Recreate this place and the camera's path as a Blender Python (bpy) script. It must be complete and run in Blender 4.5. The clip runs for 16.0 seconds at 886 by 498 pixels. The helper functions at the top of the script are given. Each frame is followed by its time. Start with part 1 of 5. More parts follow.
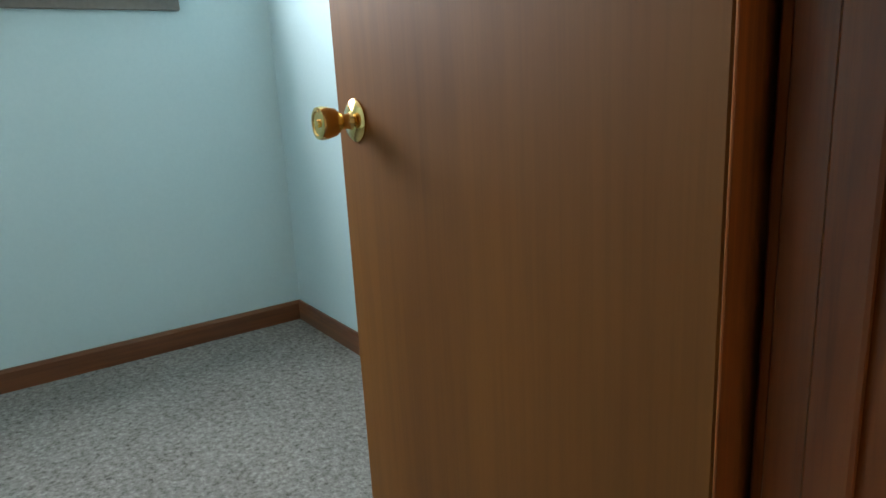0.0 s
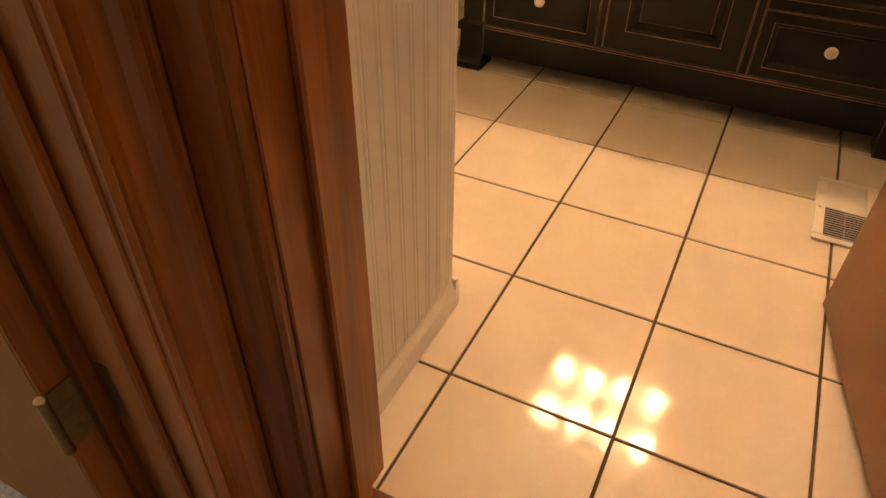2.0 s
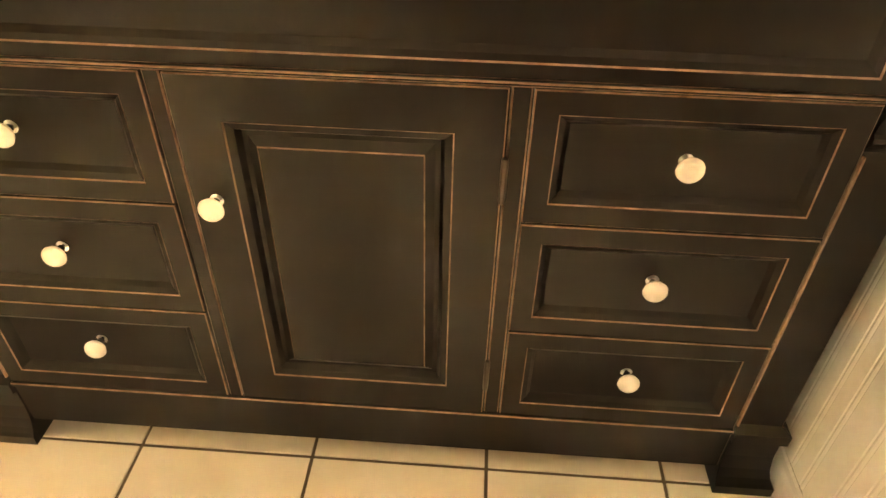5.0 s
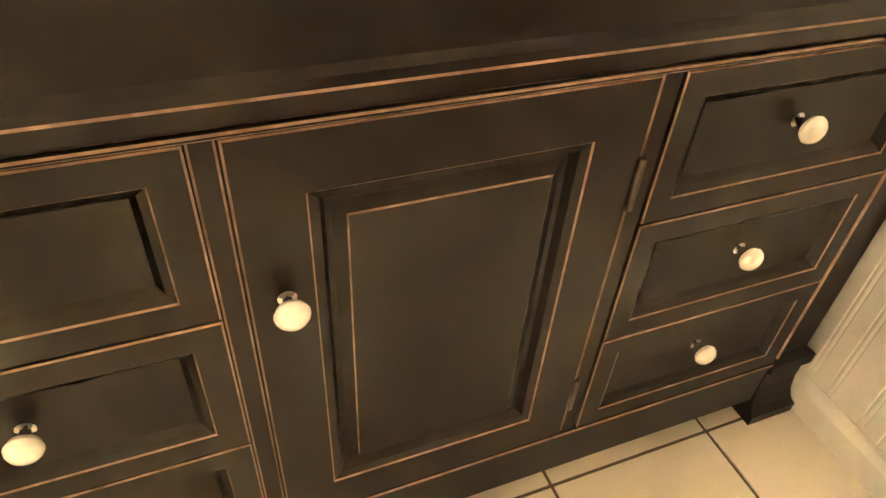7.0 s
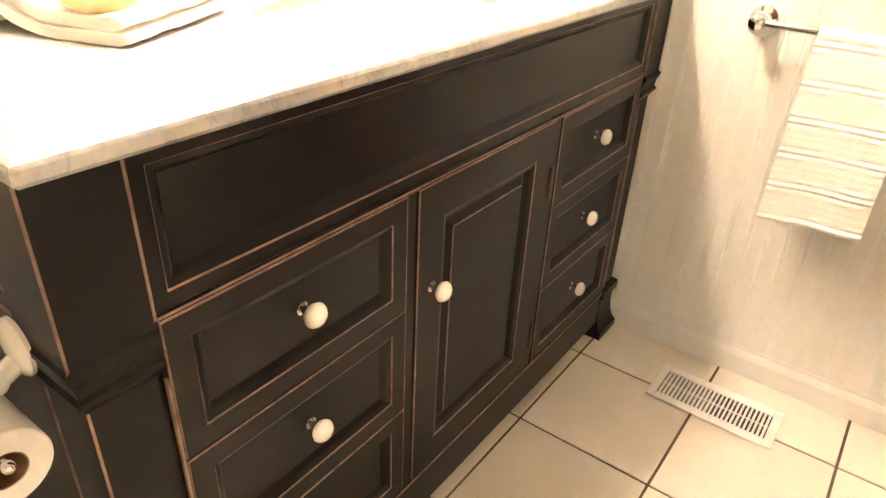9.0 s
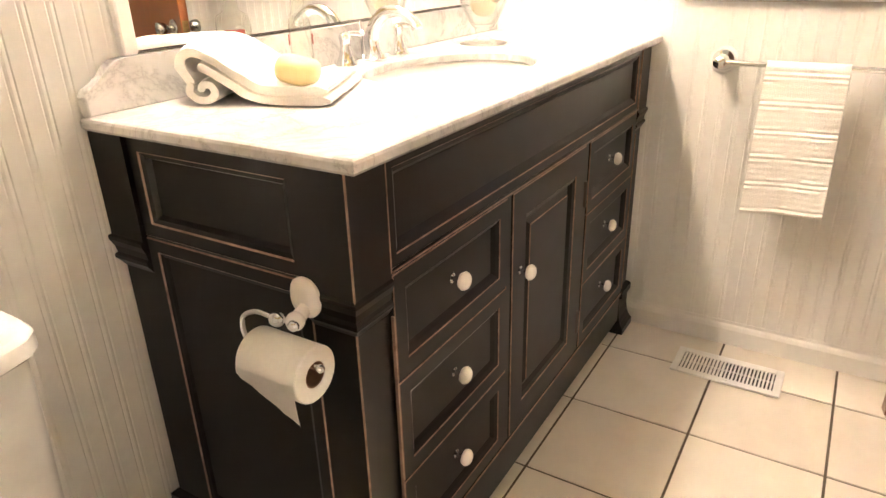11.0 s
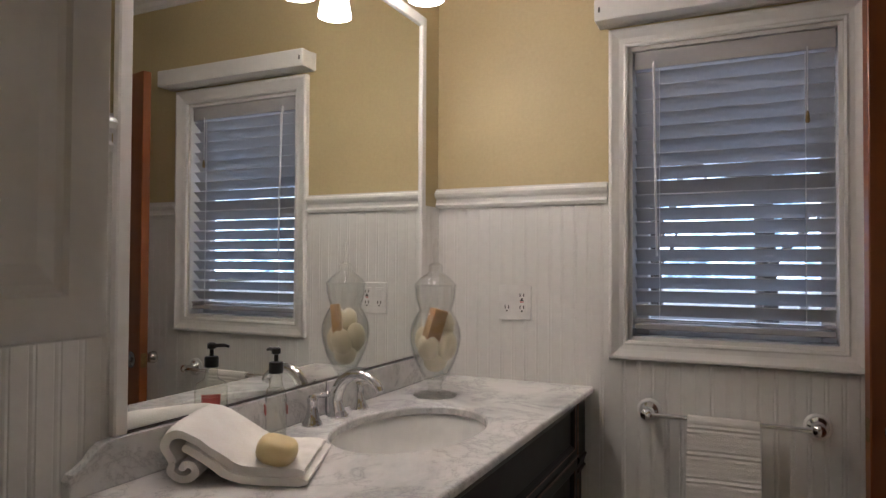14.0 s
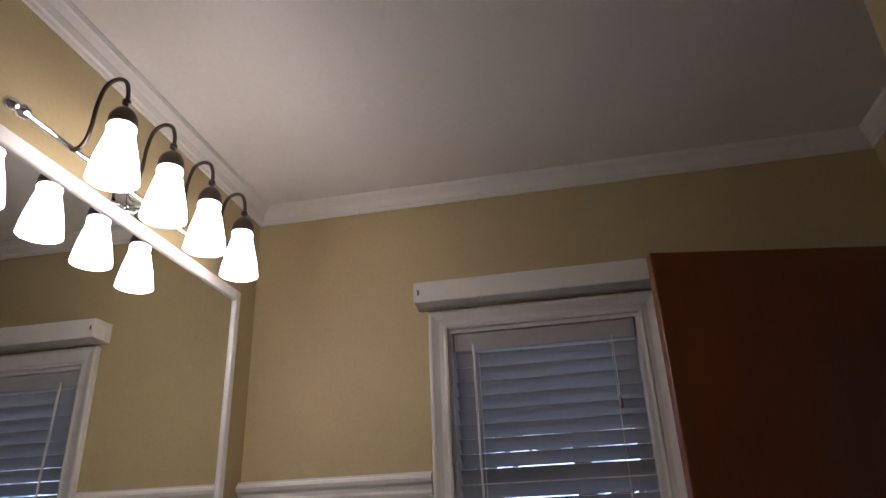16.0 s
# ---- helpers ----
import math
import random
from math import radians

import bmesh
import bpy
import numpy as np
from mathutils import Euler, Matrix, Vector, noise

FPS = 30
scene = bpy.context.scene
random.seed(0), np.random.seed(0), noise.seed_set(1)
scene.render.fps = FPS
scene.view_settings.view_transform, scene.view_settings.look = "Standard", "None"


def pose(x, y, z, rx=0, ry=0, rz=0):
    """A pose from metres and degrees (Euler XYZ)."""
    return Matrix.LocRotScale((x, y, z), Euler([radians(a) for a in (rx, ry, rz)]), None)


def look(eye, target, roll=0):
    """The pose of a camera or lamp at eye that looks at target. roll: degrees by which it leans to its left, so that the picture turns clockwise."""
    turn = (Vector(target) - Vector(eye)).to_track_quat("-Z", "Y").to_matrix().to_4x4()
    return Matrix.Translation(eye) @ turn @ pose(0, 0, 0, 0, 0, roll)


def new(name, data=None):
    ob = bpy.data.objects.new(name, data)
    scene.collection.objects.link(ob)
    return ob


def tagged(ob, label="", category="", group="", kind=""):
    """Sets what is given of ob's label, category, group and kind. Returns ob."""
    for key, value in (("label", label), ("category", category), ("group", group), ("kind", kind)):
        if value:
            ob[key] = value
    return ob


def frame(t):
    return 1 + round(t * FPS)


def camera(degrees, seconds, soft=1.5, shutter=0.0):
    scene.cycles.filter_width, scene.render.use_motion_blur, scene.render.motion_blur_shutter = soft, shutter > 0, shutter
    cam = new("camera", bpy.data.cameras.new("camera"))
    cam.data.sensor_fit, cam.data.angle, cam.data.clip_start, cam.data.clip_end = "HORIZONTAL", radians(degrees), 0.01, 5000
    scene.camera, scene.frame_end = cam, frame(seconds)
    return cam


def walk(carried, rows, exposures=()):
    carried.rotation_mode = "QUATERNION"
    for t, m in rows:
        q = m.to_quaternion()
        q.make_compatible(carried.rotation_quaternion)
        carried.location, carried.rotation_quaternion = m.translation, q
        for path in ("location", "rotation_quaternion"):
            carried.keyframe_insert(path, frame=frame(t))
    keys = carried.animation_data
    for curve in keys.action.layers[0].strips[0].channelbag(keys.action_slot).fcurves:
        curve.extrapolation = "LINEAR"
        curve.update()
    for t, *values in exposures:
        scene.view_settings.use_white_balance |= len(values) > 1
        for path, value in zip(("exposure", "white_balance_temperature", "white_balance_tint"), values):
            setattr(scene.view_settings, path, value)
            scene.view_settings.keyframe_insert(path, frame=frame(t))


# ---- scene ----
cam = camera(67.0, 16.0)
PATH = [
    (0, (0.392, -1.312, 0.933), (-1.212, -0.218, 0.454), -3.1),
    (0.5, (0.434, -1.298, 0.932), (-0.941, -0.069, 0.157), -2.2),
    (0.6, (0.448, -1.294, 0.932), (-0.886, -0.057, 0.1), -1.7),
    (1, (0.5, -1.268, 0.933), (-0.685, -0.014, -0.078), -2.2),
    (1.5, (0.575, -1.202, 0.957), (-0.361, 0.135, -0.2), -1.1),
    (2, (0.647, -1.034, 0.958), (-0.037, 0.350, -0.312), 0.7),
    (2.5, (0.704, -0.843, 0.977), (0.255, 0.582, -0.352), 0.4),
    (3, (0.695, -0.629, 1.015), (0.477, 0.867, -0.294), 2.3),
    (3.5, (0.670, -0.406, 1.044), (0.545, 1.149, -0.208), 2.0),
    (4, (0.656, -0.122, 1.027), (0.465, 1.438, -0.211), 2.0),
    (4.5, (0.615, 0.085, 1.021), (0.435, 1.638, -0.226), 2.7),
    (5, (0.563, 0.240, 1.020), (0.478, 1.802, -0.227), 1.3),
    (5.2, (0.553, 0.297, 1.026), (0.445, 1.830, -0.253), -0.4),
    (7.3, (0.138, 0.479, 0.968), (0.939, 1.783, -0.321), 4.8),
    (7.5, (0.103, 0.471, 0.983), (1.020, 1.740, -0.261), 4.5),
    (8, (-0.074, 0.427, 1.018), (1.021, 1.673, -0.100), 2.9),
    (8.5, (-0.294, 0.418, 1.062), (1.058, 1.459, 0.017), 2.3),
    (9, (-0.434, 0.420, 1.086), (0.984, 1.417, 0.091), 2.9),
    (9.5, (-0.564, 0.407, 1.103), (0.915, 1.376, 0.168), 1.5),
    (9.7, (-0.606, 0.416, 1.109), (0.871, 1.396, 0.182), 0.7),
    (11.8, (-0.939, 0.405, 1.118), (0.692, 1.320, 0.410), -1.3),
    (12, (-0.947, 0.393, 1.153), (0.707, 1.292, 0.478), -0.9),
    (12.5, (-0.956, 0.413, 1.220), (0.790, 1.295, 0.804), 0.8),
    (13, (-0.959, 0.417, 1.254), (0.812, 1.317, 1.027), 0.5),
    (13.5, (-0.969, 0.410, 1.265), (0.824, 1.290, 1.154), 0.2),
    (14, (-0.967, 0.423, 1.279), (0.838, 1.284, 1.319), 0.3),
    (14.5, (-0.967, 0.442, 1.295), (0.837, 1.268, 1.546), -0.3),
    (15, (-0.968, 0.435, 1.315), (0.813, 1.184, 1.832), -2.2),
    (15.5, (-0.954, 0.421, 1.320), (0.819, 1.034, 2.013), -2.0),
    (16, (-0.828, 0.438, 1.339), (0.972, 0.769, 2.147), -2.4),
]
EXPOSURES = [
    (0.0, 1.98, 7500, 21), (0.5, 2.68, 8900, 22), (1.0, 2.88, 9700, 24), (1.5, 2.65, 11400, 28), (2.0, 2.2, 14500, 40), (2.5, 1.74, 16200, 43), (3.0, 1.6, 15800, 44), (3.5, 2.12, 13300, 34), (4.0, 2.8, 11500, 20),
    (4.5, 3.42, 9900, 12), (5.0, 3.82, 9250, 11), (7.5, 3.84, 7900, 14), (8.0, 3.72, 7450, 14), (8.5, 3.46, 7250, 15), (9.5, 2.98, 6600, 18), (12.0, 2.55, 6250, 19), (12.5, 1.46, 5900, 20), (13.0, 0.72, 5700, 20),
    (13.5, 0.32, 5700, 20), (14.0, 0.0, 5500, 20), (14.5, -0.24, 5450, 20), (15.0, -0.92, 5500, 21), (16.0, -0.92, 5450, 24),
]
walk(cam, [(t, look(eye, target, roll)) for t, eye, target, roll in PATH], EXPOSURES)


# ---- world and light ----
world = bpy.data.worlds.new("world")
scene.world = world
world.use_nodes = True
wn = world.node_tree
sky = wn.nodes.new("ShaderNodeTexSky")
sky.sky_type, sky.sun_disc = 'NISHITA', False
sky.sun_elevation, sky.sun_rotation = radians(36), radians(1)
wn.links.new(sky.outputs[0], wn.nodes["Background"].inputs[0])
wn.nodes["Background"].inputs[1].default_value = 0.085

sun = new("sun", bpy.data.lights.new("sun", 'SUN'))
sun.data.energy, sun.data.angle, sun.data.color = 5.0, radians(0.5), (1.0, 0.95, 0.87)
sun.matrix_world = look((0.5, 30, 22), (0, 0, 0))

LAMP_GLOW = 20.0          # the four glass shades over the mirror
BEDROOM_WINDOW = 17.0     # daylight in the bedroom's window opening


def area_lamp(name, m, sx, sy, energy, color):
    lamp = new(name, bpy.data.lights.new(name, 'AREA'))
    lamp.data.shape, lamp.data.size, lamp.data.size_y = 'RECTANGLE', sx, sy
    lamp.data.energy, lamp.data.color = energy, color
    lamp.matrix_world = m
    return lamp


# ---- plan, in metres ----
XW = 1.110      # window wall
YM = 1.434      # mirror wall
XL = -1.45     # wall beyond the toilet
YR = -0.15     # return wall beside the entry
XS = 0.221     # beadboard side of the entry
YD0, YD1 = -0.67, -0.53   # wall with the bathroom door, hall side and room side
XB0, XB1 = 0.10, 0.22     # wall with the bedroom door, bedroom side and hall side
HC = 2.43      # ceiling
TILE = 0.305

# ---- mesh helpers ----
ORG = {}


def thing(name, loc, label, category, group="", kind=""):
    ob = new(name)
    ob.location = loc
    ob.empty_display_size = 0.05
    ORG[ob] = Vector(loc)
    return tagged(ob, label, category, group, kind)


def part(name, bm, material, parent=None, label="", smooth=False):
    """One mesh object from bm, which is given in the world's metres, under a thing or a part."""
    me = bpy.data.meshes.new(name)
    org = ORG[parent] if parent else Vector((0, 0, 0))
    bmesh.ops.transform(bm, matrix=Matrix.Translation(-org), verts=bm.verts)
    bmesh.ops.recalc_face_normals(bm, faces=bm.faces)
    if smooth:
        for f in bm.faces:
            f.smooth = True
        for e in bm.edges:
            if len(e.link_faces) == 2 and e.calc_face_angle(0) > radians(38):
                e.smooth = False
    bm.to_mesh(me)
    bm.free()
    for m in (material if isinstance(material, (list, tuple)) else [material]):
        me.materials.append(m)
    ob = new(name, me)
    if parent:
        ob.parent = parent
    ORG[ob] = org
    if label:
        ob["label"] = label
    return ob


def solid(name, bm, material, label, category, group="", kind="", smooth=False):
    return tagged(part(name, bm, material, None, "", smooth), label, category, group, kind)


def box(bm, x0, x1, y0, y1, z0, z1, bevel=0.0, m=None, worn=False, seg=1):
    vs = [bm.verts.new((x, y, z)) for z in (z0, z1) for y in (y0, y1) for x in (x0, x1)]
    fs = [bm.faces.new([vs[i] for i in q]) for q in ((0, 2, 3, 1), (4, 5, 7, 6), (0, 1, 5, 4), (1, 3, 7, 5), (3, 2, 6, 7), (2, 0, 4, 6))]
    if bevel:
        es = list({e for f in fs for e in f.edges})
        out = bmesh.ops.bevel(bm, geom=es, offset=bevel, segments=seg, profile=0.5, affect='EDGES')
        if worn:
            for f in out["faces"]:
                f.material_index = 1
        vs = list({v for f in out["faces"] for v in f.verts} | {v for v in vs if v.is_valid})
    if m is not None:
        bmesh.ops.transform(bm, matrix=m, verts=[v for v in vs if v.is_valid])
    return bm


def new_box(*a, **k):
    return box(bmesh.new(), *a, **k)


def lathe(bm, profile, m=None, n=24, cap=True):
    """Turns (radius, height) pairs round z."""
    rings = []
    made = []
    for r, z in profile:
        ring = [bm.verts.new((r * math.cos(2 * math.pi * i / n), r * math.sin(2 * math.pi * i / n), z)) for i in range(n)]
        rings.append(ring)
        made += ring
    for a, b in zip(rings, rings[1:]):
        for i in range(n):
            bm.faces.new((a[i], a[(i + 1) % n], b[(i + 1) % n], b[i]))
    if cap:
        bm.faces.new(rings[0][::-1])
        bm.faces.new(rings[-1])
    if m is not None:
        bmesh.ops.transform(bm, matrix=m, verts=made)
    return bm


def tube(bm, pts, r, n=10, cap=True):
    """A round tube along points; r is one radius or one for each point."""
    pts = [Vector(p) for p in pts]
    rs = r if isinstance(r, (list, tuple)) else [r] * len(pts)
    prev, rings = None, []
    for i, p in enumerate(pts):
        d = (pts[min(i + 1, len(pts) - 1)] - pts[max(i - 1, 0)]).normalized()
        if prev is None:
            u = d.orthogonal().normalized()
        else:
            u = (prev - d * prev.dot(d)).normalized()
        prev = u
        w = d.cross(u)
        rings.append([bm.verts.new(p + (u * math.cos(2 * math.pi * k / n) + w * math.sin(2 * math.pi * k / n)) * rs[i]) for k in range(n)])
    for a, b in zip(rings, rings[1:]):
        for k in range(n):
            bm.faces.new((a[k], a[(k + 1) % n], b[(k + 1) % n], b[k]))
    if cap:
        bm.faces.new(rings[0][::-1])
        bm.faces.new(rings[-1])
    return bm


def smooth_path(pts, n=6):
    """Catmull-Rom through points."""
    pts = [Vector(p) for p in pts]
    q = [pts[0] * 2 - pts[1]] + pts + [pts[-1] * 2 - pts[-2]]
    out = []
    for i in range(1, len(q) - 2):
        a, b, c, d = q[i - 1], q[i], q[i + 1], q[i + 2]
        for k in range(n):
            t = k / n
            out.append(0.5 * ((2 * b) + (c - a) * t + (2 * a - 5 * b + 4 * c - d) * t * t + (3 * b - a - 3 * c + d) * t ** 3))
    out.append(pts[-1])
    return out


def extrude(bm, prof, a, b, m=None):
    """A closed outline of (u, v) pairs, pushed along x from a to b: u is y, v is z."""
    r0 = [bm.verts.new((a, u, v)) for u, v in prof]
    r1 = [bm.verts.new((b, u, v)) for u, v in prof]
    k = len(prof)
    for i in range(k):
        bm.faces.new((r0[i], r0[(i + 1) % k], r1[(i + 1) % k], r1[i]))
    bm.faces.new(r0[::-1])
    bm.faces.new(r1)
    if m is not None:
        bmesh.ops.transform(bm, matrix=m, verts=r0 + r1)
    return bm


def along_y(x, sign=1):
    """Turns an extrusion along x into one along y; its u then points to -x * sign from the wall at x."""
    return Matrix(((0, -sign, 0, x), (1, 0, 0, 0), (0, 0, 1, 0), (0, 0, 0, 1)))


def along_x(y, sign=1):
    return Matrix(((1, 0, 0, 0), (0, -sign, 0, y), (0, 0, 1, 0), (0, 0, 0, 1)))


def panel(bm, x0, x1, z0, z1, y, rings, m=None):
    """A front with stepped rings: (inset, depth behind y, worn). The first ring is its back edge."""
    prev, made = None, []
    for inset, depth, worn in rings:
        vs = [bm.verts.new(p) for p in ((x0 + inset, y + depth, z0 + inset), (x1 - inset, y + depth, z0 + inset),
                                        (x1 - inset, y + depth, z1 - inset), (x0 + inset, y + depth, z1 - inset))]
        made += vs
        if prev:
            for i in range(4):
                f = bm.faces.new((prev[i], prev[(i + 1) % 4], vs[(i + 1) % 4], vs[i]))
                f.material_index = 1 if worn else 0
        prev = vs
    bm.faces.new(prev)
    if m is not None:
        bmesh.ops.transform(bm, matrix=m, verts=made)
    return bm


# ---- materials ----
def material(name, rough=0.5, metal=0.0, spec=0.5):
    m = bpy.data.materials.new(name)
    m.use_nodes = True
    b = m.node_tree.nodes["Principled BSDF"]
    b.inputs["Roughness"].default_value, b.inputs["Metallic"].default_value = rough, metal
    b.inputs["Specular IOR Level"].default_value = spec
    return m, m.node_tree, b


def node(tree, kind, **kw):
    n = tree.nodes.new(kind)
    for k, v in kw.items():
        n.inputs[k].default_value = v
    return n


def coords(tree, stretch=(1, 1, 1), by_object=False):
    c = tree.nodes.new("ShaderNodeTexCoord")
    mp = tree.nodes.new("ShaderNodeMapping")
    mp.inputs["Scale"].default_value = stretch
    tree.links.new(c.outputs["Object"], mp.inputs["Vector"])
    if by_object:
        info = tree.nodes.new("ShaderNodeObjectInfo")
        mul = tree.nodes.new("ShaderNodeMath")
        mul.operation = 'MULTIPLY'
        mul.inputs[1].default_value = 37.0
        tree.links.new(info.outputs["Random"], mul.inputs[0])
        tree.links.new(mul.outputs[0], mp.inputs["Location"])
    return mp.outputs["Vector"]


def ramp(tree, fac, stops):
    r = tree.nodes.new("ShaderNodeValToRGB")
    el = r.color_ramp.elements
    while len(el) < len(stops):
        el.new(0.5)
    for e, (p, c) in zip(el, stops):
        e.position, e.color = p, (*c, 1) if len(c) == 3 else c
    tree.links.new(fac, r.inputs["Fac"])
    return r.outputs["Color"]


def mixed(tree, fac, a, b, kind='MIX'):
    m = tree.nodes.new("ShaderNodeMix")
    m.data_type, m.blend_type = 'RGBA', kind
    for s, v in ((m.inputs[0], fac), (m.inputs[6], a), (m.inputs[7], b)):
        if hasattr(v, "is_linked"):
            tree.links.new(v, s)
        else:
            s.default_value = v if isinstance(v, float) else (*v, 1)
    return m.outputs[2]


def bump(tree, b, height, strength, distance):
    n = node(tree, "ShaderNodeBump", Strength=strength, Distance=distance)
    tree.links.new(height, n.inputs["Height"])
    tree.links.new(n.outputs[0], b.inputs["Normal"])


def surface(name, c1, c2, rough=0.5, big=2.0, fine=60.0, bumpy=0.15, depth=0.002, metal=0.0, spec=0.5, stretch=(1, 1, 1), rough_range=0.08, by_object=False, sheen=0.0):
    m, t, b = material(name, rough, metal, spec)
    v = coords(t, stretch, by_object)
    n1 = node(t, "ShaderNodeTexNoise", Scale=big, Detail=5.0, Roughness=0.6)
    n2 = node(t, "ShaderNodeTexNoise", Scale=fine, Detail=3.0)
    t.links.new(v, n1.inputs["Vector"]), t.links.new(v, n2.inputs["Vector"])
    fac = mixed(t, 0.35, n1.outputs["Fac"], n2.outputs["Fac"])
    col = ramp(t, fac, [(0.32, c1), (0.68, c2)])
    t.links.new(col, b.inputs["Base Color"])
    rr = node(t, "ShaderNodeMapRange")
    rr.inputs[3].default_value, rr.inputs[4].default_value = rough - rough_range, rough + rough_range
    t.links.new(n1.outputs["Fac"], rr.inputs[0]), t.links.new(rr.outputs[0], b.inputs["Roughness"])
    if bumpy:
        bump(t, b, n2.outputs["Fac"], bumpy, depth)
    if sheen:
        b.inputs["Sheen Weight"].default_value = sheen
    return m


def wood(name, dark, light, rough=0.4, axis=2, scale=9.0, pores=0.55):
    """Long stained grain along one axis, with broad cathedral figure, pores and a satin varnish."""
    m, t, b = material(name, rough)
    st = [1.0, 1.0, 1.0]
    st[axis] = 0.07
    v = coords(t, st)
    warp = node(t, "ShaderNodeTexNoise", Scale=2.2, Detail=3.0)
    t.links.new(v, warp.inputs["Vector"])
    add = t.nodes.new("ShaderNodeVectorMath")
    add.operation = 'MULTIPLY_ADD'
    add.inputs[1].default_value = (0.22, 0.22, 0.22)
    t.links.new(warp.outputs["Color"], add.inputs[0]), t.links.new(v, add.inputs[2])
    fig = node(t, "ShaderNodeTexNoise", Scale=scale, Detail=6.0, Roughness=0.62, Distortion=0.6)
    t.links.new(add.outputs[0], fig.inputs["Vector"])
    st2 = [90.0, 90.0, 90.0]
    st2[axis] = 2.5
    pore = node(t, "ShaderNodeTexNoise", Scale=1.0, Detail=4.0, Roughness=0.7)
    t.links.new(coords(t, st2), pore.inputs["Vector"])
    mid = tuple((a + c) / 2 for a, c in zip(dark, light))
    col = ramp(t, fig.outputs["Fac"], [(0.30, dark), (0.48, mid), (0.68, light)])
    pr = ramp(t, pore.outputs["Fac"], [(0.38, (0.55, 0.55, 0.55)), (0.55, (1, 1, 1))])
    t.links.new(mixed(t, pores, col, pr, 'MULTIPLY'), b.inputs["Base Color"])
    bump(t, b, pore.outputs["Fac"], 0.18, 0.0008)
    b.inputs["Coat Weight"].default_value, b.inputs["Coat Roughness"].default_value = 0.25, 0.3
    return m


def plain(name, colour, rough=0.4, metal=0.0, spec=0.5):
    m, t, b = material(name, rough, metal, spec)
    n = node(t, "ShaderNodeTexNoise", Scale=14.0, Detail=4.0)
    t.links.new(coords(t), n.inputs["Vector"])
    lo, hi = tuple(c * 0.9 for c in colour), tuple(min(1.0, c * 1.05) for c in colour)
    t.links.new(ramp(t, n.outputs["Fac"], [(0.3, lo), (0.7, hi)]), b.inputs["Base Color"])
    return m


M_WHITE = surface("white_satin_paint", (0.72, 0.71, 0.68), (0.80, 0.79, 0.76), 0.36, 1.6, 45.0, 0.08, 0.001)
M_BEAD = surface("white_beadboard_paint", (0.70, 0.69, 0.655), (0.78, 0.77, 0.735), 0.42, 1.3, 50.0, 0.10, 0.001)
M_YELLOW = surface("straw_yellow_wall_paint", (0.47, 0.385, 0.20), (0.54, 0.45, 0.245), 0.6, 1.2, 90.0, 0.16, 0.0015)
M_BLUE = surface("pale_blue_wall_paint", (0.47, 0.68, 0.73), (0.53, 0.73, 0.775), 0.65, 1.1, 80.0, 0.14, 0.0015)
M_CEIL = surface("flat_white_ceiling_paint", (0.74, 0.72, 0.695), (0.81, 0.79, 0.765), 0.85, 0.9, 70.0, 0.15, 0.002)
M_HALL = surface("beige_hall_paint", (0.52, 0.47, 0.38), (0.58, 0.53, 0.43), 0.6, 1.0, 80.0, 0.14, 0.0015)
M_GROUT = surface("dark_brown_grout", (0.06, 0.042, 0.028), (0.12, 0.085, 0.06), 0.9, 6.0, 220.0, 0.5, 0.002)
# upright oak is lightened for missing hall light; the level boards aren't
M_WOOD = wood("stained_oak_trim_lit", (0.18, 0.042, 0.008), (0.46, 0.132, 0.027), 0.38, 2, 10.0)
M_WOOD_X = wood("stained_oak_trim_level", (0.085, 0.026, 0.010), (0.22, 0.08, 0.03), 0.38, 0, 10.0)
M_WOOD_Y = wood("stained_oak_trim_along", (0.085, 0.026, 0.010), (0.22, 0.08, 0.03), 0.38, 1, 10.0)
M_DOOR = wood("flush_veneer_door", (0.135, 0.046, 0.008), (0.225, 0.085, 0.016), 0.55, 2, 3.2, 0.22)
M_DOOR.node_tree.nodes["Principled BSDF"].inputs["Coat Weight"].default_value = 0.0
M_DOOR.node_tree.nodes["Principled BSDF"].inputs["Specular IOR Level"].default_value = 0.25
M_BDOOR = wood("flush_veneer_door_reddish", (0.20, 0.055, 0.010), (0.27, 0.080, 0.016), 0.36, 2, 2.6, 0.16)
M_CHROME = plain("polished_chrome", (0.78, 0.79, 0.80), 0.07, 1.0)
M_DULLCHROME = plain("brushed_nickel", (0.50, 0.48, 0.45), 0.26, 1.0)
M_BRASS = plain("polished_brass", (0.80, 0.56, 0.22), 0.14, 1.0)
M_OLDBRASS = surface("aged_brass", (0.16, 0.11, 0.05), (0.34, 0.24, 0.11), 0.4, 20.0, 120.0, 0.1, 0.001, metal=0.9)
M_PORCELAIN = plain("white_glazed_porcelain", (0.80, 0.79, 0.76), 0.1)
M_KNOB = plain("ivory_ceramic", (0.88, 0.86, 0.80), 0.10)
M_BLACKPLASTIC = plain("black_plastic", (0.012, 0.012, 0.012), 0.35)
M_PLASTIC = plain("white_plastic", (0.76, 0.75, 0.72), 0.35)
# near-black for the shade inside holes, which aren't cut
M_SLOT_SHADE = plain("slot_shade", (0.02, 0.018, 0.015), 0.7)
M_PAPER = surface("tissue_paper", (0.76, 0.74, 0.70), (0.84, 0.82, 0.78), 0.9, 5.0, 160.0, 0.35, 0.001)
M_CARD = surface("brown_cardboard", (0.16, 0.08, 0.045), (0.24, 0.13, 0.07), 0.9, 12.0, 150.0, 0.2, 0.001)
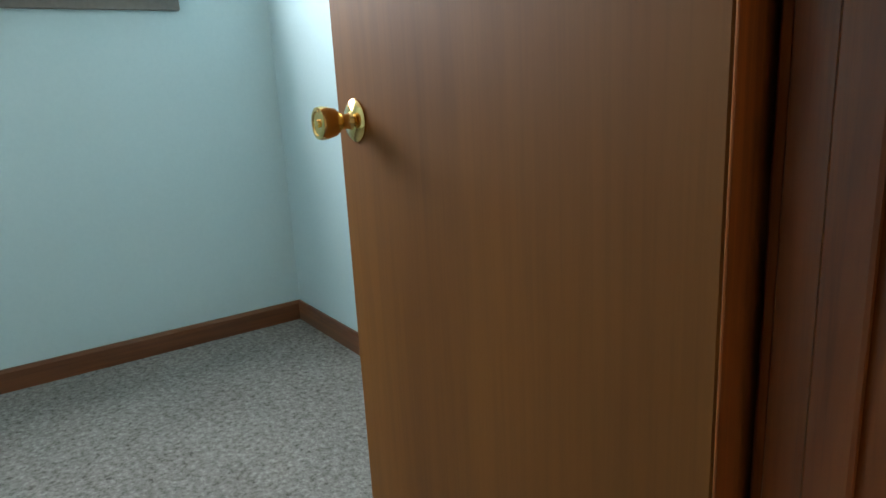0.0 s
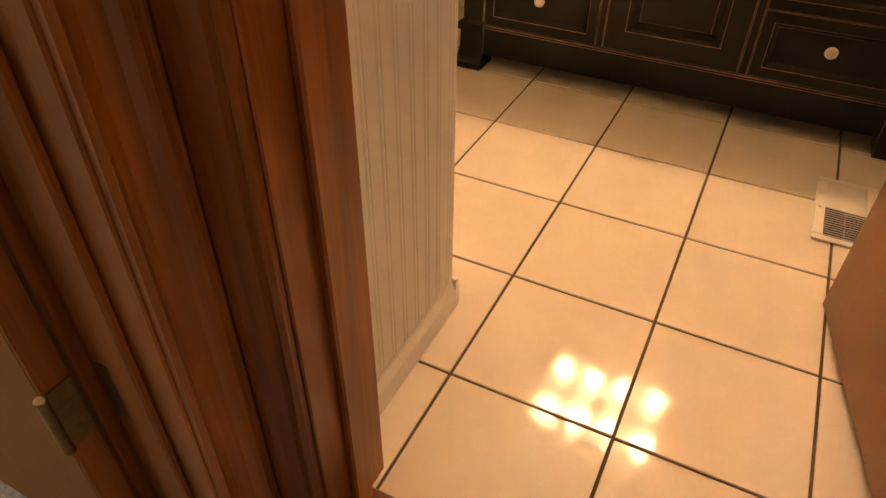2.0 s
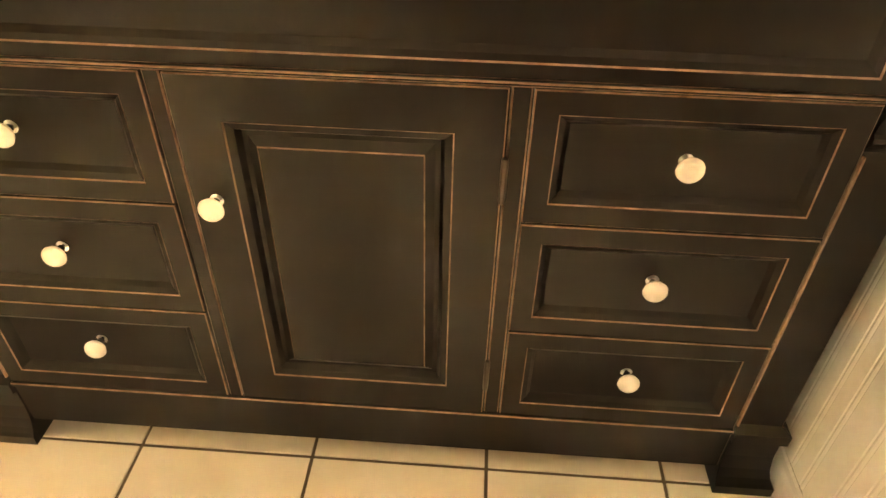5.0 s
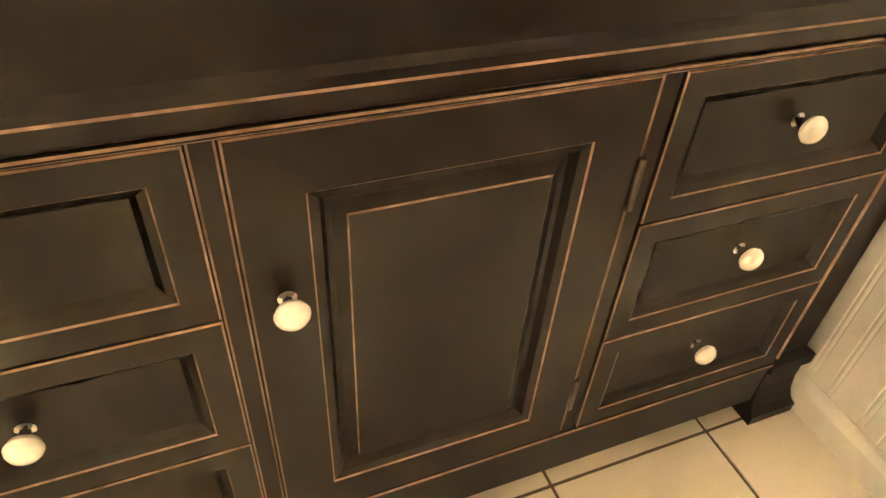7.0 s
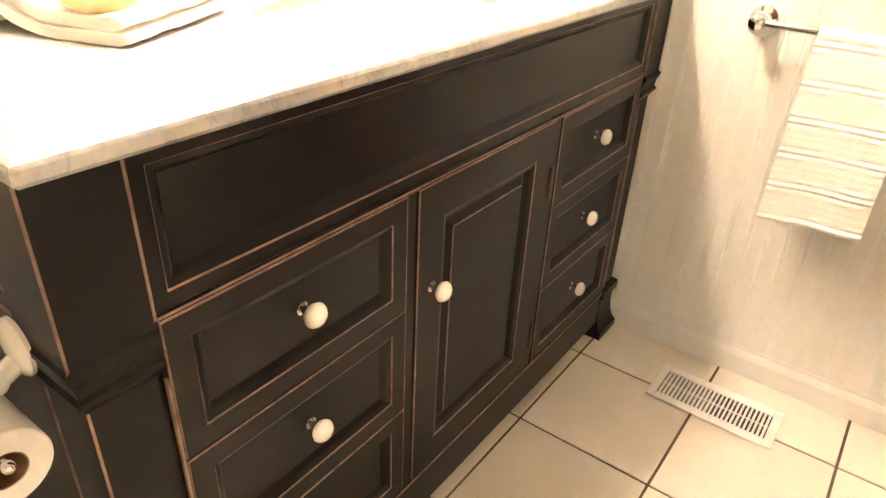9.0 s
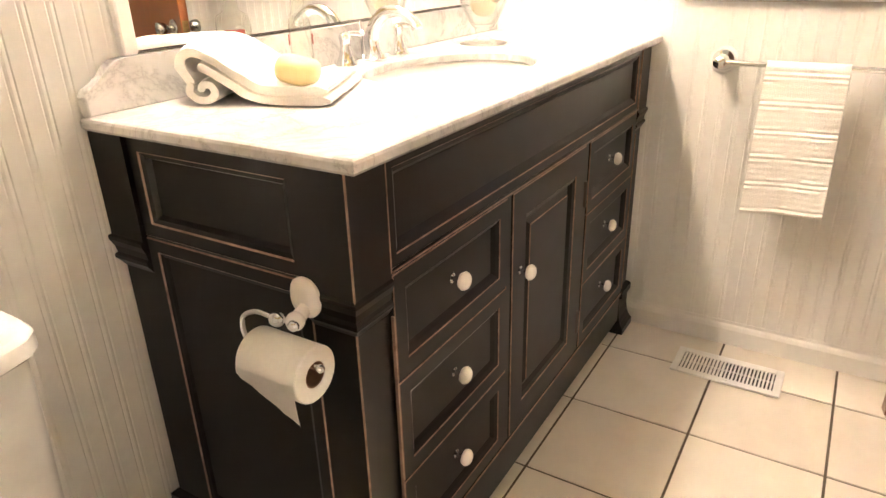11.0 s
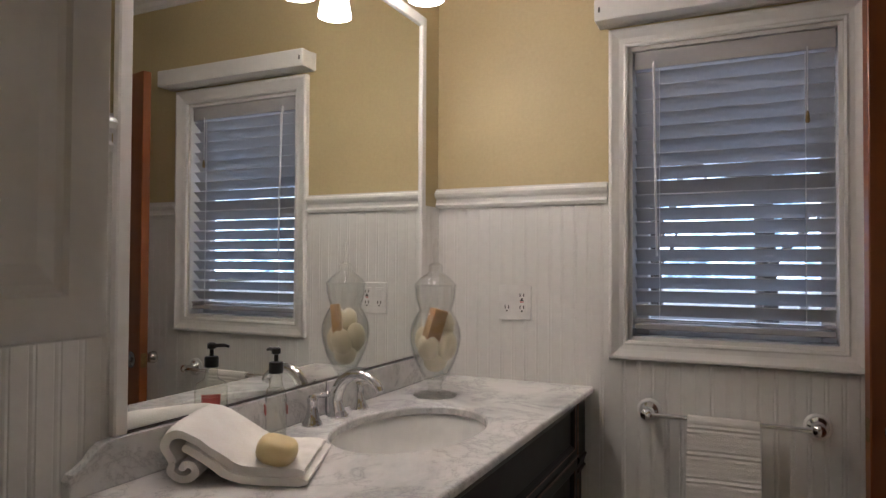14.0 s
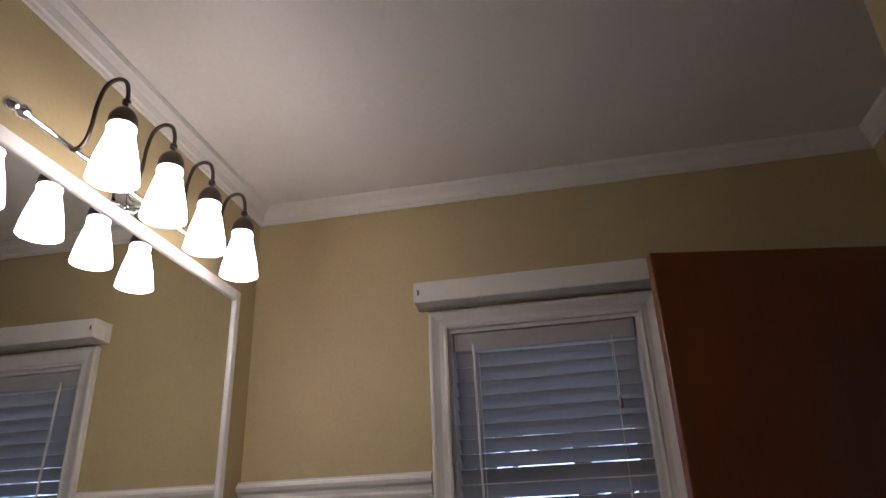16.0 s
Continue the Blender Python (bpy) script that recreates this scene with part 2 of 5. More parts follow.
M_SOAP = surface("yellow_soap", (0.78, 0.60, 0.28), (0.84, 0.68, 0.36), 0.35, 9.0, 60.0, 0.05, 0.001)
M_SOAPBALL = surface("cream_soap", (0.76, 0.67, 0.46), (0.83, 0.75, 0.56), 0.4, 9.0, 60.0, 0.05, 0.001)
M_TANSOAP = surface("tan_soap_bar", (0.46, 0.27, 0.12), (0.58, 0.37, 0.18), 0.3, 12.0, 60.0, 0.05, 0.001)
M_TERRY = surface("white_terry_cloth", (0.84, 0.805, 0.75), (0.92, 0.895, 0.85), 0.97, 24.0, 330.0, 0.55, 0.0025)
M_DARKMETAL = plain("dark_bronze_metal", (0.10, 0.085, 0.075), 0.3, 0.9)
M_LABEL = plain("red_label", (0.52, 0.10, 0.09), 0.5)


def tile_material():
    m, t, b = material("cream_glazed_tile", 0.16, 0.0, 0.36)
    v = coords(t, (1, 1, 1), True)
    n1 = node(t, "ShaderNodeTexNoise", Scale=5.0, Detail=6.0, Roughness=0.62)
    n2 = node(t, "ShaderNodeTexNoise", Scale=75.0, Detail=3.0)
    t.links.new(v, n1.inputs["Vector"]), t.links.new(v, n2.inputs["Vector"])
    info = t.nodes.new("ShaderNodeObjectInfo")
    base = ramp(t, n1.outputs["Fac"], [(0.3, (0.69, 0.64, 0.555)), (0.7, (0.77, 0.72, 0.635))])
    tone = ramp(t, info.outputs["Random"], [(0.0, (0.93, 0.92, 0.90)), (1.0, (1, 1, 1))])
    t.links.new(mixed(t, 1.0, base, tone, 'MULTIPLY'), b.inputs["Base Color"])
    rr = node(t, "ShaderNodeMapRange")
    rr.inputs[3].default_value, rr.inputs[4].default_value = 0.06, 0.11
    t.links.new(n1.outputs["Fac"], rr.inputs[0]), t.links.new(rr.outputs[0], b.inputs["Roughness"])
    bump(t, b, mixed(t, 0.25, n1.outputs["Fac"], n2.outputs["Fac"]), 0.03, 0.003)
    return m


def marble_material():
    m, t, b = material("white_grey_veined_marble", 0.14)
    v = coords(t)
    big = node(t, "ShaderNodeTexNoise", Scale=2.6, Detail=6.0, Roughness=0.6, Distortion=0.9)
    vein = node(t, "ShaderNodeTexNoise", Scale=5.2, Detail=9.0, Roughness=0.72, Distortion=0.7)
    t.links.new(v, big.inputs["Vector"]), t.links.new(v, vein.inputs["Vector"])
    cloud = ramp(t, big.outputs["Fac"], [(0.34, (0.48, 0.48, 0.475)), (0.47, (0.65, 0.645, 0.63)), (0.6, (0.76, 0.745, 0.72))])
    line = ramp(t, vein.outputs["Fac"], [(0.44, (1, 1, 1)), (0.485, (0.82, 0.82, 0.83)), (0.50, (0.46, 0.46, 0.48)), (0.512, (0.84, 0.84, 0.84)), (0.56, (1, 1, 1))])
    t.links.new(mixed(t, 0.6, cloud, line, 'MULTIPLY'), b.inputs["Base Color"])
    return m


def carpet_material():
    m, t, b = material("flecked_grey_beige_carpet", 0.97, 0.0, 0.1)
    v = coords(t)
    n = node(t, "ShaderNodeTexNoise", Scale=68.0, Detail=4.0, Roughness=0.75)
    n0 = node(t, "ShaderNodeTexNoise", Scale=3.0, Detail=4.0)
    vo = node(t, "ShaderNodeTexVoronoi", Scale=140.0)
    for q in (n, n0, vo):
        t.links.new(v, q.inputs["Vector"])
    fleck = ramp(t, n.outputs["Fac"], [(0.30, (0.07, 0.068, 0.060)), (0.42, (0.185, 0.185, 0.172)), (0.56, (0.265, 0.268, 0.252)), (0.70, (0.38, 0.384, 0.365))])
    worn = ramp(t, n0.outputs["Fac"], [(0.3, (0.86, 0.86, 0.86)), (0.7, (1, 1, 1))])
    t.links.new(mixed(t, 1.0, fleck, worn, 'MULTIPLY'), b.inputs["Base Color"])
    bump(t, b, mixed(t, 0.5, n.outputs["Fac"], vo.outputs["Distance"]), 0.6, 0.008)
    return m


def black_paint(name, wear):
    """Brown-black cabinet paint; wear rubs it through to tan wood along worn edges."""
    m, t, b = material(name, 0.34, 0.0, 0.25)
    v = coords(t)
    n = node(t, "ShaderNodeTexNoise", Scale=7.0, Detail=5.0, Roughness=0.6)
    g = node(t, "ShaderNodeTexNoise", Scale=55.0, Detail=4.0)
    t.links.new(v, n.inputs["Vector"]), t.links.new(v, g.inputs["Vector"])
    base = ramp(t, n.outputs["Fac"], [(0.3, (0.0056, 0.0034, 0.0025)), (0.7, (0.0092, 0.0057, 0.0042))])
    if wear:
        rub = ramp(t, mixed(t, 0.4, n.outputs["Fac"], g.outputs["Fac"]), [(0.24, (0.25, 0.25, 0.25)), (0.42, (1, 1, 1))])
        tan = ramp(t, g.outputs["Fac"], [(0.35, (0.22, 0.135, 0.097)), (0.65, (0.36, 0.24, 0.185))])
        base = mixed(t, rub, base, tan)
    t.links.new(base, b.inputs["Base Color"])
    rr = node(t, "ShaderNodeMapRange")
    rr.inputs[3].default_value, rr.inputs[4].default_value = 0.28, 0.42
    t.links.new(n.outputs["Fac"], rr.inputs[0]), t.links.new(rr.outputs[0], b.inputs["Roughness"])
    bump(t, b, g.outputs["Fac"], 0.05, 0.0006)
    return m


def glass(name, tint=(0.96, 0.98, 0.97), rough=0.0, ior=1.45):
    m, t, b = material(name, rough)
    b.inputs["Base Color"].default_value = (*tint, 1)
    b.inputs["Transmission Weight"].default_value, b.inputs["IOR"].default_value = 1.0, ior
    return m


def glowing(name, colour, strength):
    m, t, b = material(name, 0.3)
    b.inputs["Base Color"].default_value = (0.8, 0.8, 0.8, 1)
    b.inputs["Emission Color"].default_value, b.inputs["Emission Strength"].default_value = (*colour, 1), strength
    return m


M_TILE, M_MARBLE, M_CARPET = tile_material(), marble_material(), carpet_material()
M_BLACK, M_WORN = black_paint("black_brown_cabinet_paint", False), black_paint("rubbed_cabinet_edge", True)
VAN = [M_BLACK, M_WORN]


def thin_glass(name, tint, gloss=1.0):
    """Thin clear glass: light goes straight through, with a gloss that grows towards its edges."""
    m = bpy.data.materials.new(name)
    m.use_nodes = True
    t = m.node_tree
    t.nodes.remove(t.nodes["Principled BSDF"])
    clear = node(t, "ShaderNodeBsdfTransparent", Color=(*tint, 1))
    shine = node(t, "ShaderNodeBsdfGlossy", Roughness=0.03)
    fr = node(t, "ShaderNodeLayerWeight", Blend=0.5)
    cube = t.nodes.new("ShaderNodeMath")
    cube.operation = 'POWER'
    cube.inputs[1].default_value = 3.2
    mul = t.nodes.new("ShaderNodeMath")
    mul.operation = 'MULTIPLY_ADD'
    mul.inputs[1].default_value, mul.inputs[2].default_value = 1.0 * gloss, 0.075
    t.links.new(fr.outputs["Facing"], cube.inputs[0])
    mix = t.nodes.new("ShaderNodeMixShader")
    t.links.new(cube.outputs[0], mul.inputs[0]), t.links.new(mul.outputs[0], mix.inputs[0])
    t.links.new(clear.outputs[0], mix.inputs[1]), t.links.new(shine.outputs[0], mix.inputs[2])
    t.links.new(mix.outputs[0], t.nodes["Material Output"].inputs["Surface"])
    return m


M_GLASS, M_LIQUID = thin_glass("clear_glass", (0.985, 0.99, 0.985)), thin_glass("clear_liquid_soap", (0.955, 0.965, 0.935))
M_BULB = glowing("lit_bulb", (1.0, 0.83, 0.62), LAMP_GLOW * 4.5)
M_SHADE = glowing("lit_frosted_glass", (1.0, 0.83, 0.62), LAMP_GLOW)
M_MIRROR, _t, _b = material("silvered_mirror", 0.005, 1.0)
_b.inputs["Base Color"].default_value = (0.86, 0.88, 0.86, 1)
# white slats; the grey holds their shade against the daylight
M_SLAT = surface("shaded_blind_slat", (0.42, 0.415, 0.415), (0.49, 0.48, 0.48), 0.4, 3.0, 60.0, 0.05, 0.001)

# ---- structure: floors, walls, ceilings ----
bm = new_box(XL - 0.1, XW + 0.1, YR - 0.03, YM + 0.1, -0.12, -0.003)
box(bm, XS - 0.03, XW + 0.1, YD0 + 0.05, YR - 0.03, -0.12, -0.003)
bath_floor = solid("floor_bathroom", bm, M_GROUT,
                   "bathroom floor of cream glazed square tiles with dark grout", "floor", kind="structure")
ORG[bath_floor] = Vector((0, 0, 0))
bm = new_box(XB0 + 0.06, 1.30, -2.5, YD0 + 0.048, -0.12, 0.004)
box(bm, -2.45, XB0 + 0.06, -3.4, YR - 0.05, -0.12, 0.004)
solid("floor_carpet", bm, M_CARPET,
      "flecked grey beige carpet of the bedroom and hall", "carpet", kind="structure")

# window opening
WY0, WY1, WZ0, WZ1 = 0.224, 0.790, 1.046, 1.937


def wall(name, boxes, material_, label):
    bm = bmesh.new()
    for q in boxes:
        box(bm, *q)
    return solid(name, bm, material_, label, "wall", kind="structure")


T = 0.12
wall("wall_window", [(XW, XW + T, YD1, WY0, 0, HC), (XW, XW + T, WY1, YM, 0, HC), (XW, XW + T, WY0, WY1, 0, WZ0), (XW, XW + T, WY0, WY1, WZ1, HC)],
     M_YELLOW, "straw yellow painted bathroom wall around the window")
wall("wall_mirror", [(XL - T, XW + T, YM, YM + T, 0, HC)], M_YELLOW, "straw yellow painted bathroom wall behind the vanity")
wall("wall_beyond_toilet", [(XL - T, XL, YR - T, YM, 0, HC)], M_YELLOW, "straw yellow painted bathroom end wall")
wall("wall_return", [(XL, XS, YR - T, YR, 0, HC)], M_YELLOW, "straw yellow painted wall beside the bathroom entry")
wall("wall_entry_side", [(XB1 - 0.06, XS, YD1, YR - T, 0, HC)], M_YELLOW, "short straw yellow wall at the bathroom entry")
DX0, DX1, DZ = 0.298, 1.06, 2.05
wall("wall_bathroom_door", [(XB1 - 0.06, DX0 - 0.02, YD0, YD1, 0, HC), (DX1 + 0.02, 1.35, YD0, YD1, 0, HC), (DX0 - 0.02, DX1 + 0.02, YD0, YD1, DZ + 0.02, HC)],
     M_YELLOW, "wall with the bathroom doorway")
BY0, BY1 = -1.50, -0.772
wall("wall_bedroom_door", [(XB0, XB1, BY1 + 0.02, YD1, 0, HC), (XB0, XB1, -3.4, BY0 - 0.02, 0, HC), (XB0, XB1, BY0 - 0.02, BY1 + 0.02, DZ + 0.02, HC)],
     M_HALL, "hall wall with the bedroom doorway")
wall("wall_hall_end", [(XB1, 1.35, -2.5, -2.4, 0, HC)], M_HALL, "plain beige hall end wall")
wall("wall_hall_side", [(1.25, 1.35, -2.4, YD0, 0, HC)], M_HALL, "plain beige hall side wall")
wall("wall_bedroom_north", [(-2.35, XB0, -0.30, YR - T, 0, HC)], M_BLUE, "pale blue bedroom wall behind the open door")
BWY0, BWY1, BWZ0, BWZ1 = -2.15, -0.70, 1.33, 2.12
wall("wall_bedroom_west", [(-2.35, -2.18, -3.4, BWY0, 0, HC), (-2.35, -2.18, BWY1, -0.30, 0, HC), (-2.35, -2.18, BWY0, BWY1, 0, BWZ0), (-2.35, -2.18, BWY0, BWY1, BWZ1, HC)], M_BLUE, "pale blue bedroom wall")
wall("wall_bedroom_south", [(-2.35, XB0, -3.4, -3.28, 0, HC)], M_BLUE, "plain pale blue bedroom wall")
solid("ceiling", new_box(-2.47, 1.36, -3.42, YM + T, HC, HC + 0.1), M_CEIL, "flat white painted ceiling", "ceiling", kind="structure")
area_lamp("bedroom_window_light", look((-2.28, -1.425, 1.725), (0, -1.425, 1.2)), 1.42, 0.76, BEDROOM_WINDOW, (0.80, 0.92, 1.0))


def beadboard(name, a, b, z0, z1, m, label):
    """Painted beadboard: flats with a rounded bead between two grooves, every 41 mm; runs along x, then placed by m."""
    bm = bmesh.new()
    pitch, d = 0.041, 0.009
    pts = [(a, d)]
    x = a + 0.012
    while x + 0.016 < b:
        for dx, dy in ((0, d), (0.0022, d - 0.0012), (0.005, d - 0.0004), (0.0075, d + 0.0001), (0.010, d - 0.0004), (0.0128, d - 0.0012), (0.015, d)):
            pts.append((x + dx, dy))
        x += pitch
    pts.append((b, d))
    lo = [bm.verts.new((px, py, z0)) for px, py in pts]
    hi = [bm.verts.new((px, py, z1)) for px, py in pts]
    for i in range(len(pts) - 1):
        bm.faces.new((lo[i], lo[i + 1], hi[i + 1], hi[i]))
    bk = [bm.verts.new((px, 0.001, z)) for px, z in ((a, z0), (b, z0), (b, z1), (a, z1))]
    bm.faces.new((bk[0], bk[3], bk[2], bk[1]))
    bm.faces.new((bk[0], lo[0], hi[0], bk[3]))
    bm.faces.new((bk[1], bk[2], hi[-1], lo[-1]))
    bmesh.ops.transform(bm, matrix=m, verts=bm.verts)
    return solid(name, bm, M_BEAD, label, "wall panelling", kind="structure")


def facing(px, py, ux, uy):
    """Runs local x along (ux, uy) from (px, py); local y points to the left of it."""
    return Matrix(((ux, -uy, 0, px), (uy, ux, 0, py), (0, 0, 1, 0), (0, 0, 0, 1)))


RZ0, RZ1 = 1.466, 1.529
ZB = 0.075
beadboard("beadboard_window_wall", 0, WY0 - 0.058 - YD1 - 0.015, ZB, RZ0, facing(XW, YD1 + 0.015, 0, 1), "white painted beadboard panelling under the chair rail")
beadboard("beadboard_under_window", 0, WY1 - WY0 + 0.116, ZB, 0.988, facing(XW, WY0 - 0.058, 0, 1), "white painted beadboard panelling below the window")
beadboard("beadboard_beside_window", 0, YM - WY1 - 0.058, ZB, RZ0, facing(XW, WY1 + 0.058, 0, 1), "white painted beadboard panelling under the chair rail")
beadboard("beadboard_mirror_wall", 0, XW - XL - 0.01, ZB, RZ0, facing(XW - 0.01, YM, -1, 0), "white painted beadboard panelling under the chair rail")
beadboard("beadboard_end_wall", 0, YM - YR - 0.02, ZB, RZ0, facing(XL, YM - 0.01, 0, -1), "white painted beadboard panelling under the chair rail")
beadboard("beadboard_return", 0, XS - XL - 0.02, ZB, RZ0, facing(XL + 0.01, YR, 1, 0), "white painted beadboard panelling under the chair rail")
beadboard("beadboard_entry", 0, YR - YD1 - 0.002, ZB, RZ0, facing(XS, YR, 0, -1), "white painted beadboard panelling at the bathroom entry")

RAIL = [(0.0005, RZ0 - 0.002), (0.016, RZ0 - 0.002), (0.020, RZ0 + 0.008), (0.013, RZ0 + 0.016), (0.013, RZ0 + 0.028), (0.024, RZ0 + 0.036),
        (0.028, RZ0 + 0.046), (0.024, RZ0 + 0.054), (0.016, RZ0 + 0.058), (0.016, RZ1), (0.0005, RZ1)]
BASE = [(0.0005, 0.001), (0.018, 0.001), (0.018, 0.052), (0.014, 0.062), (0.010, 0.068), (0.010, 0.078), (0.0005, 0.078)]
CROWN = [(0.0005, HC - 0.058), (0.008, HC - 0.058), (0.011, HC - 0.050), (0.016, HC - 0.046), (0.023, HC - 0.029), (0.034, HC - 0.018), (0.040, HC - 0.014), (0.044, HC - 0.004), (0.044, HC - 0.001), (0.0005, HC - 0.001)]


def mould(name, prof, length, m, material_, label, category):
    bm = extrude(bmesh.new(), prof, 0, length)
    bmesh.ops.transform(bm, matrix=m, verts=bm.verts)
    return solid(name, bm, material_, label, category, kind="structure")


L = "white moulded chair rail on the bathroom wall"
mould("chair_rail", RAIL, WY0 - 0.060 - YD1, facing(XW, YD1, 0, 1), M_WHITE, L, "chair rail")
mould("chair_rail", RAIL, YM - WY1 - 0.060, facing(XW, WY1 + 0.060, 0, 1), M_WHITE, L, "chair rail")
mould("chair_rail", RAIL, -0.186 - XL, facing(-0.186, YM, -1, 0), M_WHITE, L, "chair rail")
mould("chair_rail", RAIL, YM - YR, facing(XL, YM, 0, -1), M_WHITE, L, "chair rail")
mould("chair_rail", RAIL, XS - XL, facing(XL, YR, 1, 0), M_WHITE, L, "chair rail")
mould("chair_rail", RAIL, YR - YD1, facing(XS, YR, 0, -1), M_WHITE, L, "chair rail")
L = "white painted baseboard on the tiled floor"
mould("baseboard", BASE, YM - YD1, facing(XW, YD1, 0, 1), M_WHITE, L, "baseboard")
mould("baseboard", BASE, XW - XL, facing(XW, YM, -1, 0), M_WHITE, L, "baseboard")
mould("baseboard", BASE, YM - YR, facing(XL, YM, 0, -1), M_WHITE, L, "baseboard")
mould("baseboard", BASE, XS - XL + 0.018, facing(XL, YR, 1, 0), M_WHITE, L, "baseboard")
mould("baseboard", BASE, YR - YD1 - 0.001, facing(XS, YR, 0, -1), M_WHITE, L, "baseboard")
L = "white crown moulding under the ceiling"
mould("crown_moulding", CROWN, YM - YD1, facing(XW, YD1, 0, 1), M_WHITE, L, "crown moulding")
mould("crown_moulding", CROWN, XW - XL, facing(XW, YM, -1, 0), M_WHITE, L, "crown moulding")
mould("crown_moulding", CROWN, YM - YR, facing(XL, YM, 0, -1), M_WHITE, L, "crown moulding")
mould("crown_moulding", CROWN, XS - XL, facing(XL, YR, 1, 0), M_WHITE, L, "crown moulding")
mould("crown_moulding", CROWN, YR - YD1, facing(XS, YR, 0, -1), M_WHITE, L, "crown moulding")
mould("crown_moulding", CROWN, XW - XS, facing(XS, YD1, 1, 0), M_WHITE, L, "crown moulding")
BBASE = [(0.0005, 0.004), (0.013, 0.004), (0.013, 0.072), (0.008, 0.084), (0.0005, 0.084)]
L = "stained brown wooden baseboard on the carpet"
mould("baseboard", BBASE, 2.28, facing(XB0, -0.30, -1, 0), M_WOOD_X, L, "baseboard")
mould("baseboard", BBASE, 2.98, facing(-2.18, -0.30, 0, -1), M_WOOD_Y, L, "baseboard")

# ---- doors and their frames ----
def door_frame(name, w0, w1, d0, d1, m, label, head=True):
    """Jambs, stops and head round an opening from w0 to w1, through a wall from d0 to d1; built along x, then placed by m."""
    ob = thing(name, (0, 0, 0), label, "door frame", kind="structure")
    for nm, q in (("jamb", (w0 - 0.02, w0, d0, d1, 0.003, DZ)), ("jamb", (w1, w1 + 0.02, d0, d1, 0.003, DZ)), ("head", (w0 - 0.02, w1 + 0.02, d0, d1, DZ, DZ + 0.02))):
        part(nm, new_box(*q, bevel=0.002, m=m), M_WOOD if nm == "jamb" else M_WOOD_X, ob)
    c = (d0 + d1) / 2
    for q in ((w0 + 0.0005, w0 + 0.012, c - 0.02, c + 0.02, 0.003, DZ - 0.001), (w1 - 0.012, w1 - 0.0005, c - 0.02, c + 0.02, 0.003, DZ - 0.001)):
        part("door_stop", new_box(*q, bevel=0.003, m=m), M_WOOD, ob)
    return ob


CASING = [(0.0, 0.0005), (0.0, 0.009), (0.006, 0.014), (0.012, 0.011), (0.022, 0.010), (0.040, 0.014), (0.050, 0.018), (0.058, 0.020), (0.066, 0.018), (0.070, 0.012), (0.070, 0.0005)]


def casing(name, parent, px, py, ux, uy, outx, outy, z0, z1, mat_):
    """An upright moulded board; its profile starts at (px, py), runs along u and stands out along out."""
    bm = bmesh.new()
    lo = [bm.verts.new((px + ux * a + outx * d, py + uy * a + outy * d, z0)) for a, d in CASING]
    hi = [bm.verts.new((px + ux * a + outx * d, py + uy * a + outy * d, z1)) for a, d in CASING]
    k = len(CASING)
    for i in range(k):
        bm.faces.new((lo[i], lo[(i + 1) % k], hi[(i + 1) % k], hi[i]))
    bm.faces.new(lo[::-1]), bm.faces.new(hi)
    return part(name, bm, mat_, parent)


ID = Matrix.Identity(4)
bath_frame = door_frame("door_frame_bathroom", DX0, DX1, YD0, YD1, ID, "dark red-brown stained wooden frame of the bathroom doorway")
casing("casing", bath_frame, DX0 - 0.004, YD0, -1, 0, 0, -1, 0.005, DZ + 0.075, M_WOOD)
casing("casing", bath_frame, DX1 + 0.004, YD0, 1, 0, 0, -1, 0.005, DZ + 0.075, M_WOOD)
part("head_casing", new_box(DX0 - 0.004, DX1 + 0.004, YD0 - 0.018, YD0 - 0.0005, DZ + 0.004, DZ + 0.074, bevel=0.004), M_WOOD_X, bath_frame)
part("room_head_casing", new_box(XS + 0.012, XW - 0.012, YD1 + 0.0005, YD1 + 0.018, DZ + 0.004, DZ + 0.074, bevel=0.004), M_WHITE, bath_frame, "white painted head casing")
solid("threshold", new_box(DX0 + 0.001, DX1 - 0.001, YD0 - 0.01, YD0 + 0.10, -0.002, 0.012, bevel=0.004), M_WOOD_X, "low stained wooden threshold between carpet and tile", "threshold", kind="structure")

SWAP = Matrix(((0, 1, 0, 0), (1, 0, 0, 0), (0, 0, 1, 0), (0, 0, 0, 1)))
bed_frame = door_frame("door_frame_bedroom", BY0, BY1, XB0, XB1, SWAP, "dark red-brown stained wooden frame of the bedroom doorway")
casing("casing", bed_frame, XB1, BY1 + 0.004, 0, 1, 1, 0, 0.005, DZ + 0.075, M_WOOD)
part("corner_trim", new_box(XB1 + 0.0005, DX0 - 0.0755, YD0 - 0.016, YD0 - 0.0005, 0.005, DZ + 0.075), M_WOOD, bed_frame)
part("corner_trim", new_box(XB1 + 0.0005, XB1 + 0.013, BY1 + 0.0745, YD0 - 0.0185, 0.005, DZ + 0.075, bevel=0.003), M_WOOD, bed_frame)
casing("casing", bed_frame, XB1, BY0 - 0.004, 0, -1, 1, 0, 0.005, DZ + 0.075, M_WOOD)
casing("casing", bed_frame, XB0, BY1 + 0.002, 0, 1, -1, 0, 0.005, DZ + 0.075, M_WOOD)
# added strip, no real trim: closes the hinge crack so it stays dark
part("casing_back", new_box(XB0 - 0.044, XB0 - 0.0205, BY1 - 0.012, BY1 + 0.06, 0.005, DZ + 0.07, bevel=0.003), M_WOOD, bed_frame)
casing("casing", bed_frame, XB0, BY0 - 0.004, 0, -1, -1, 0, 0.005, DZ + 0.075, M_WOOD)
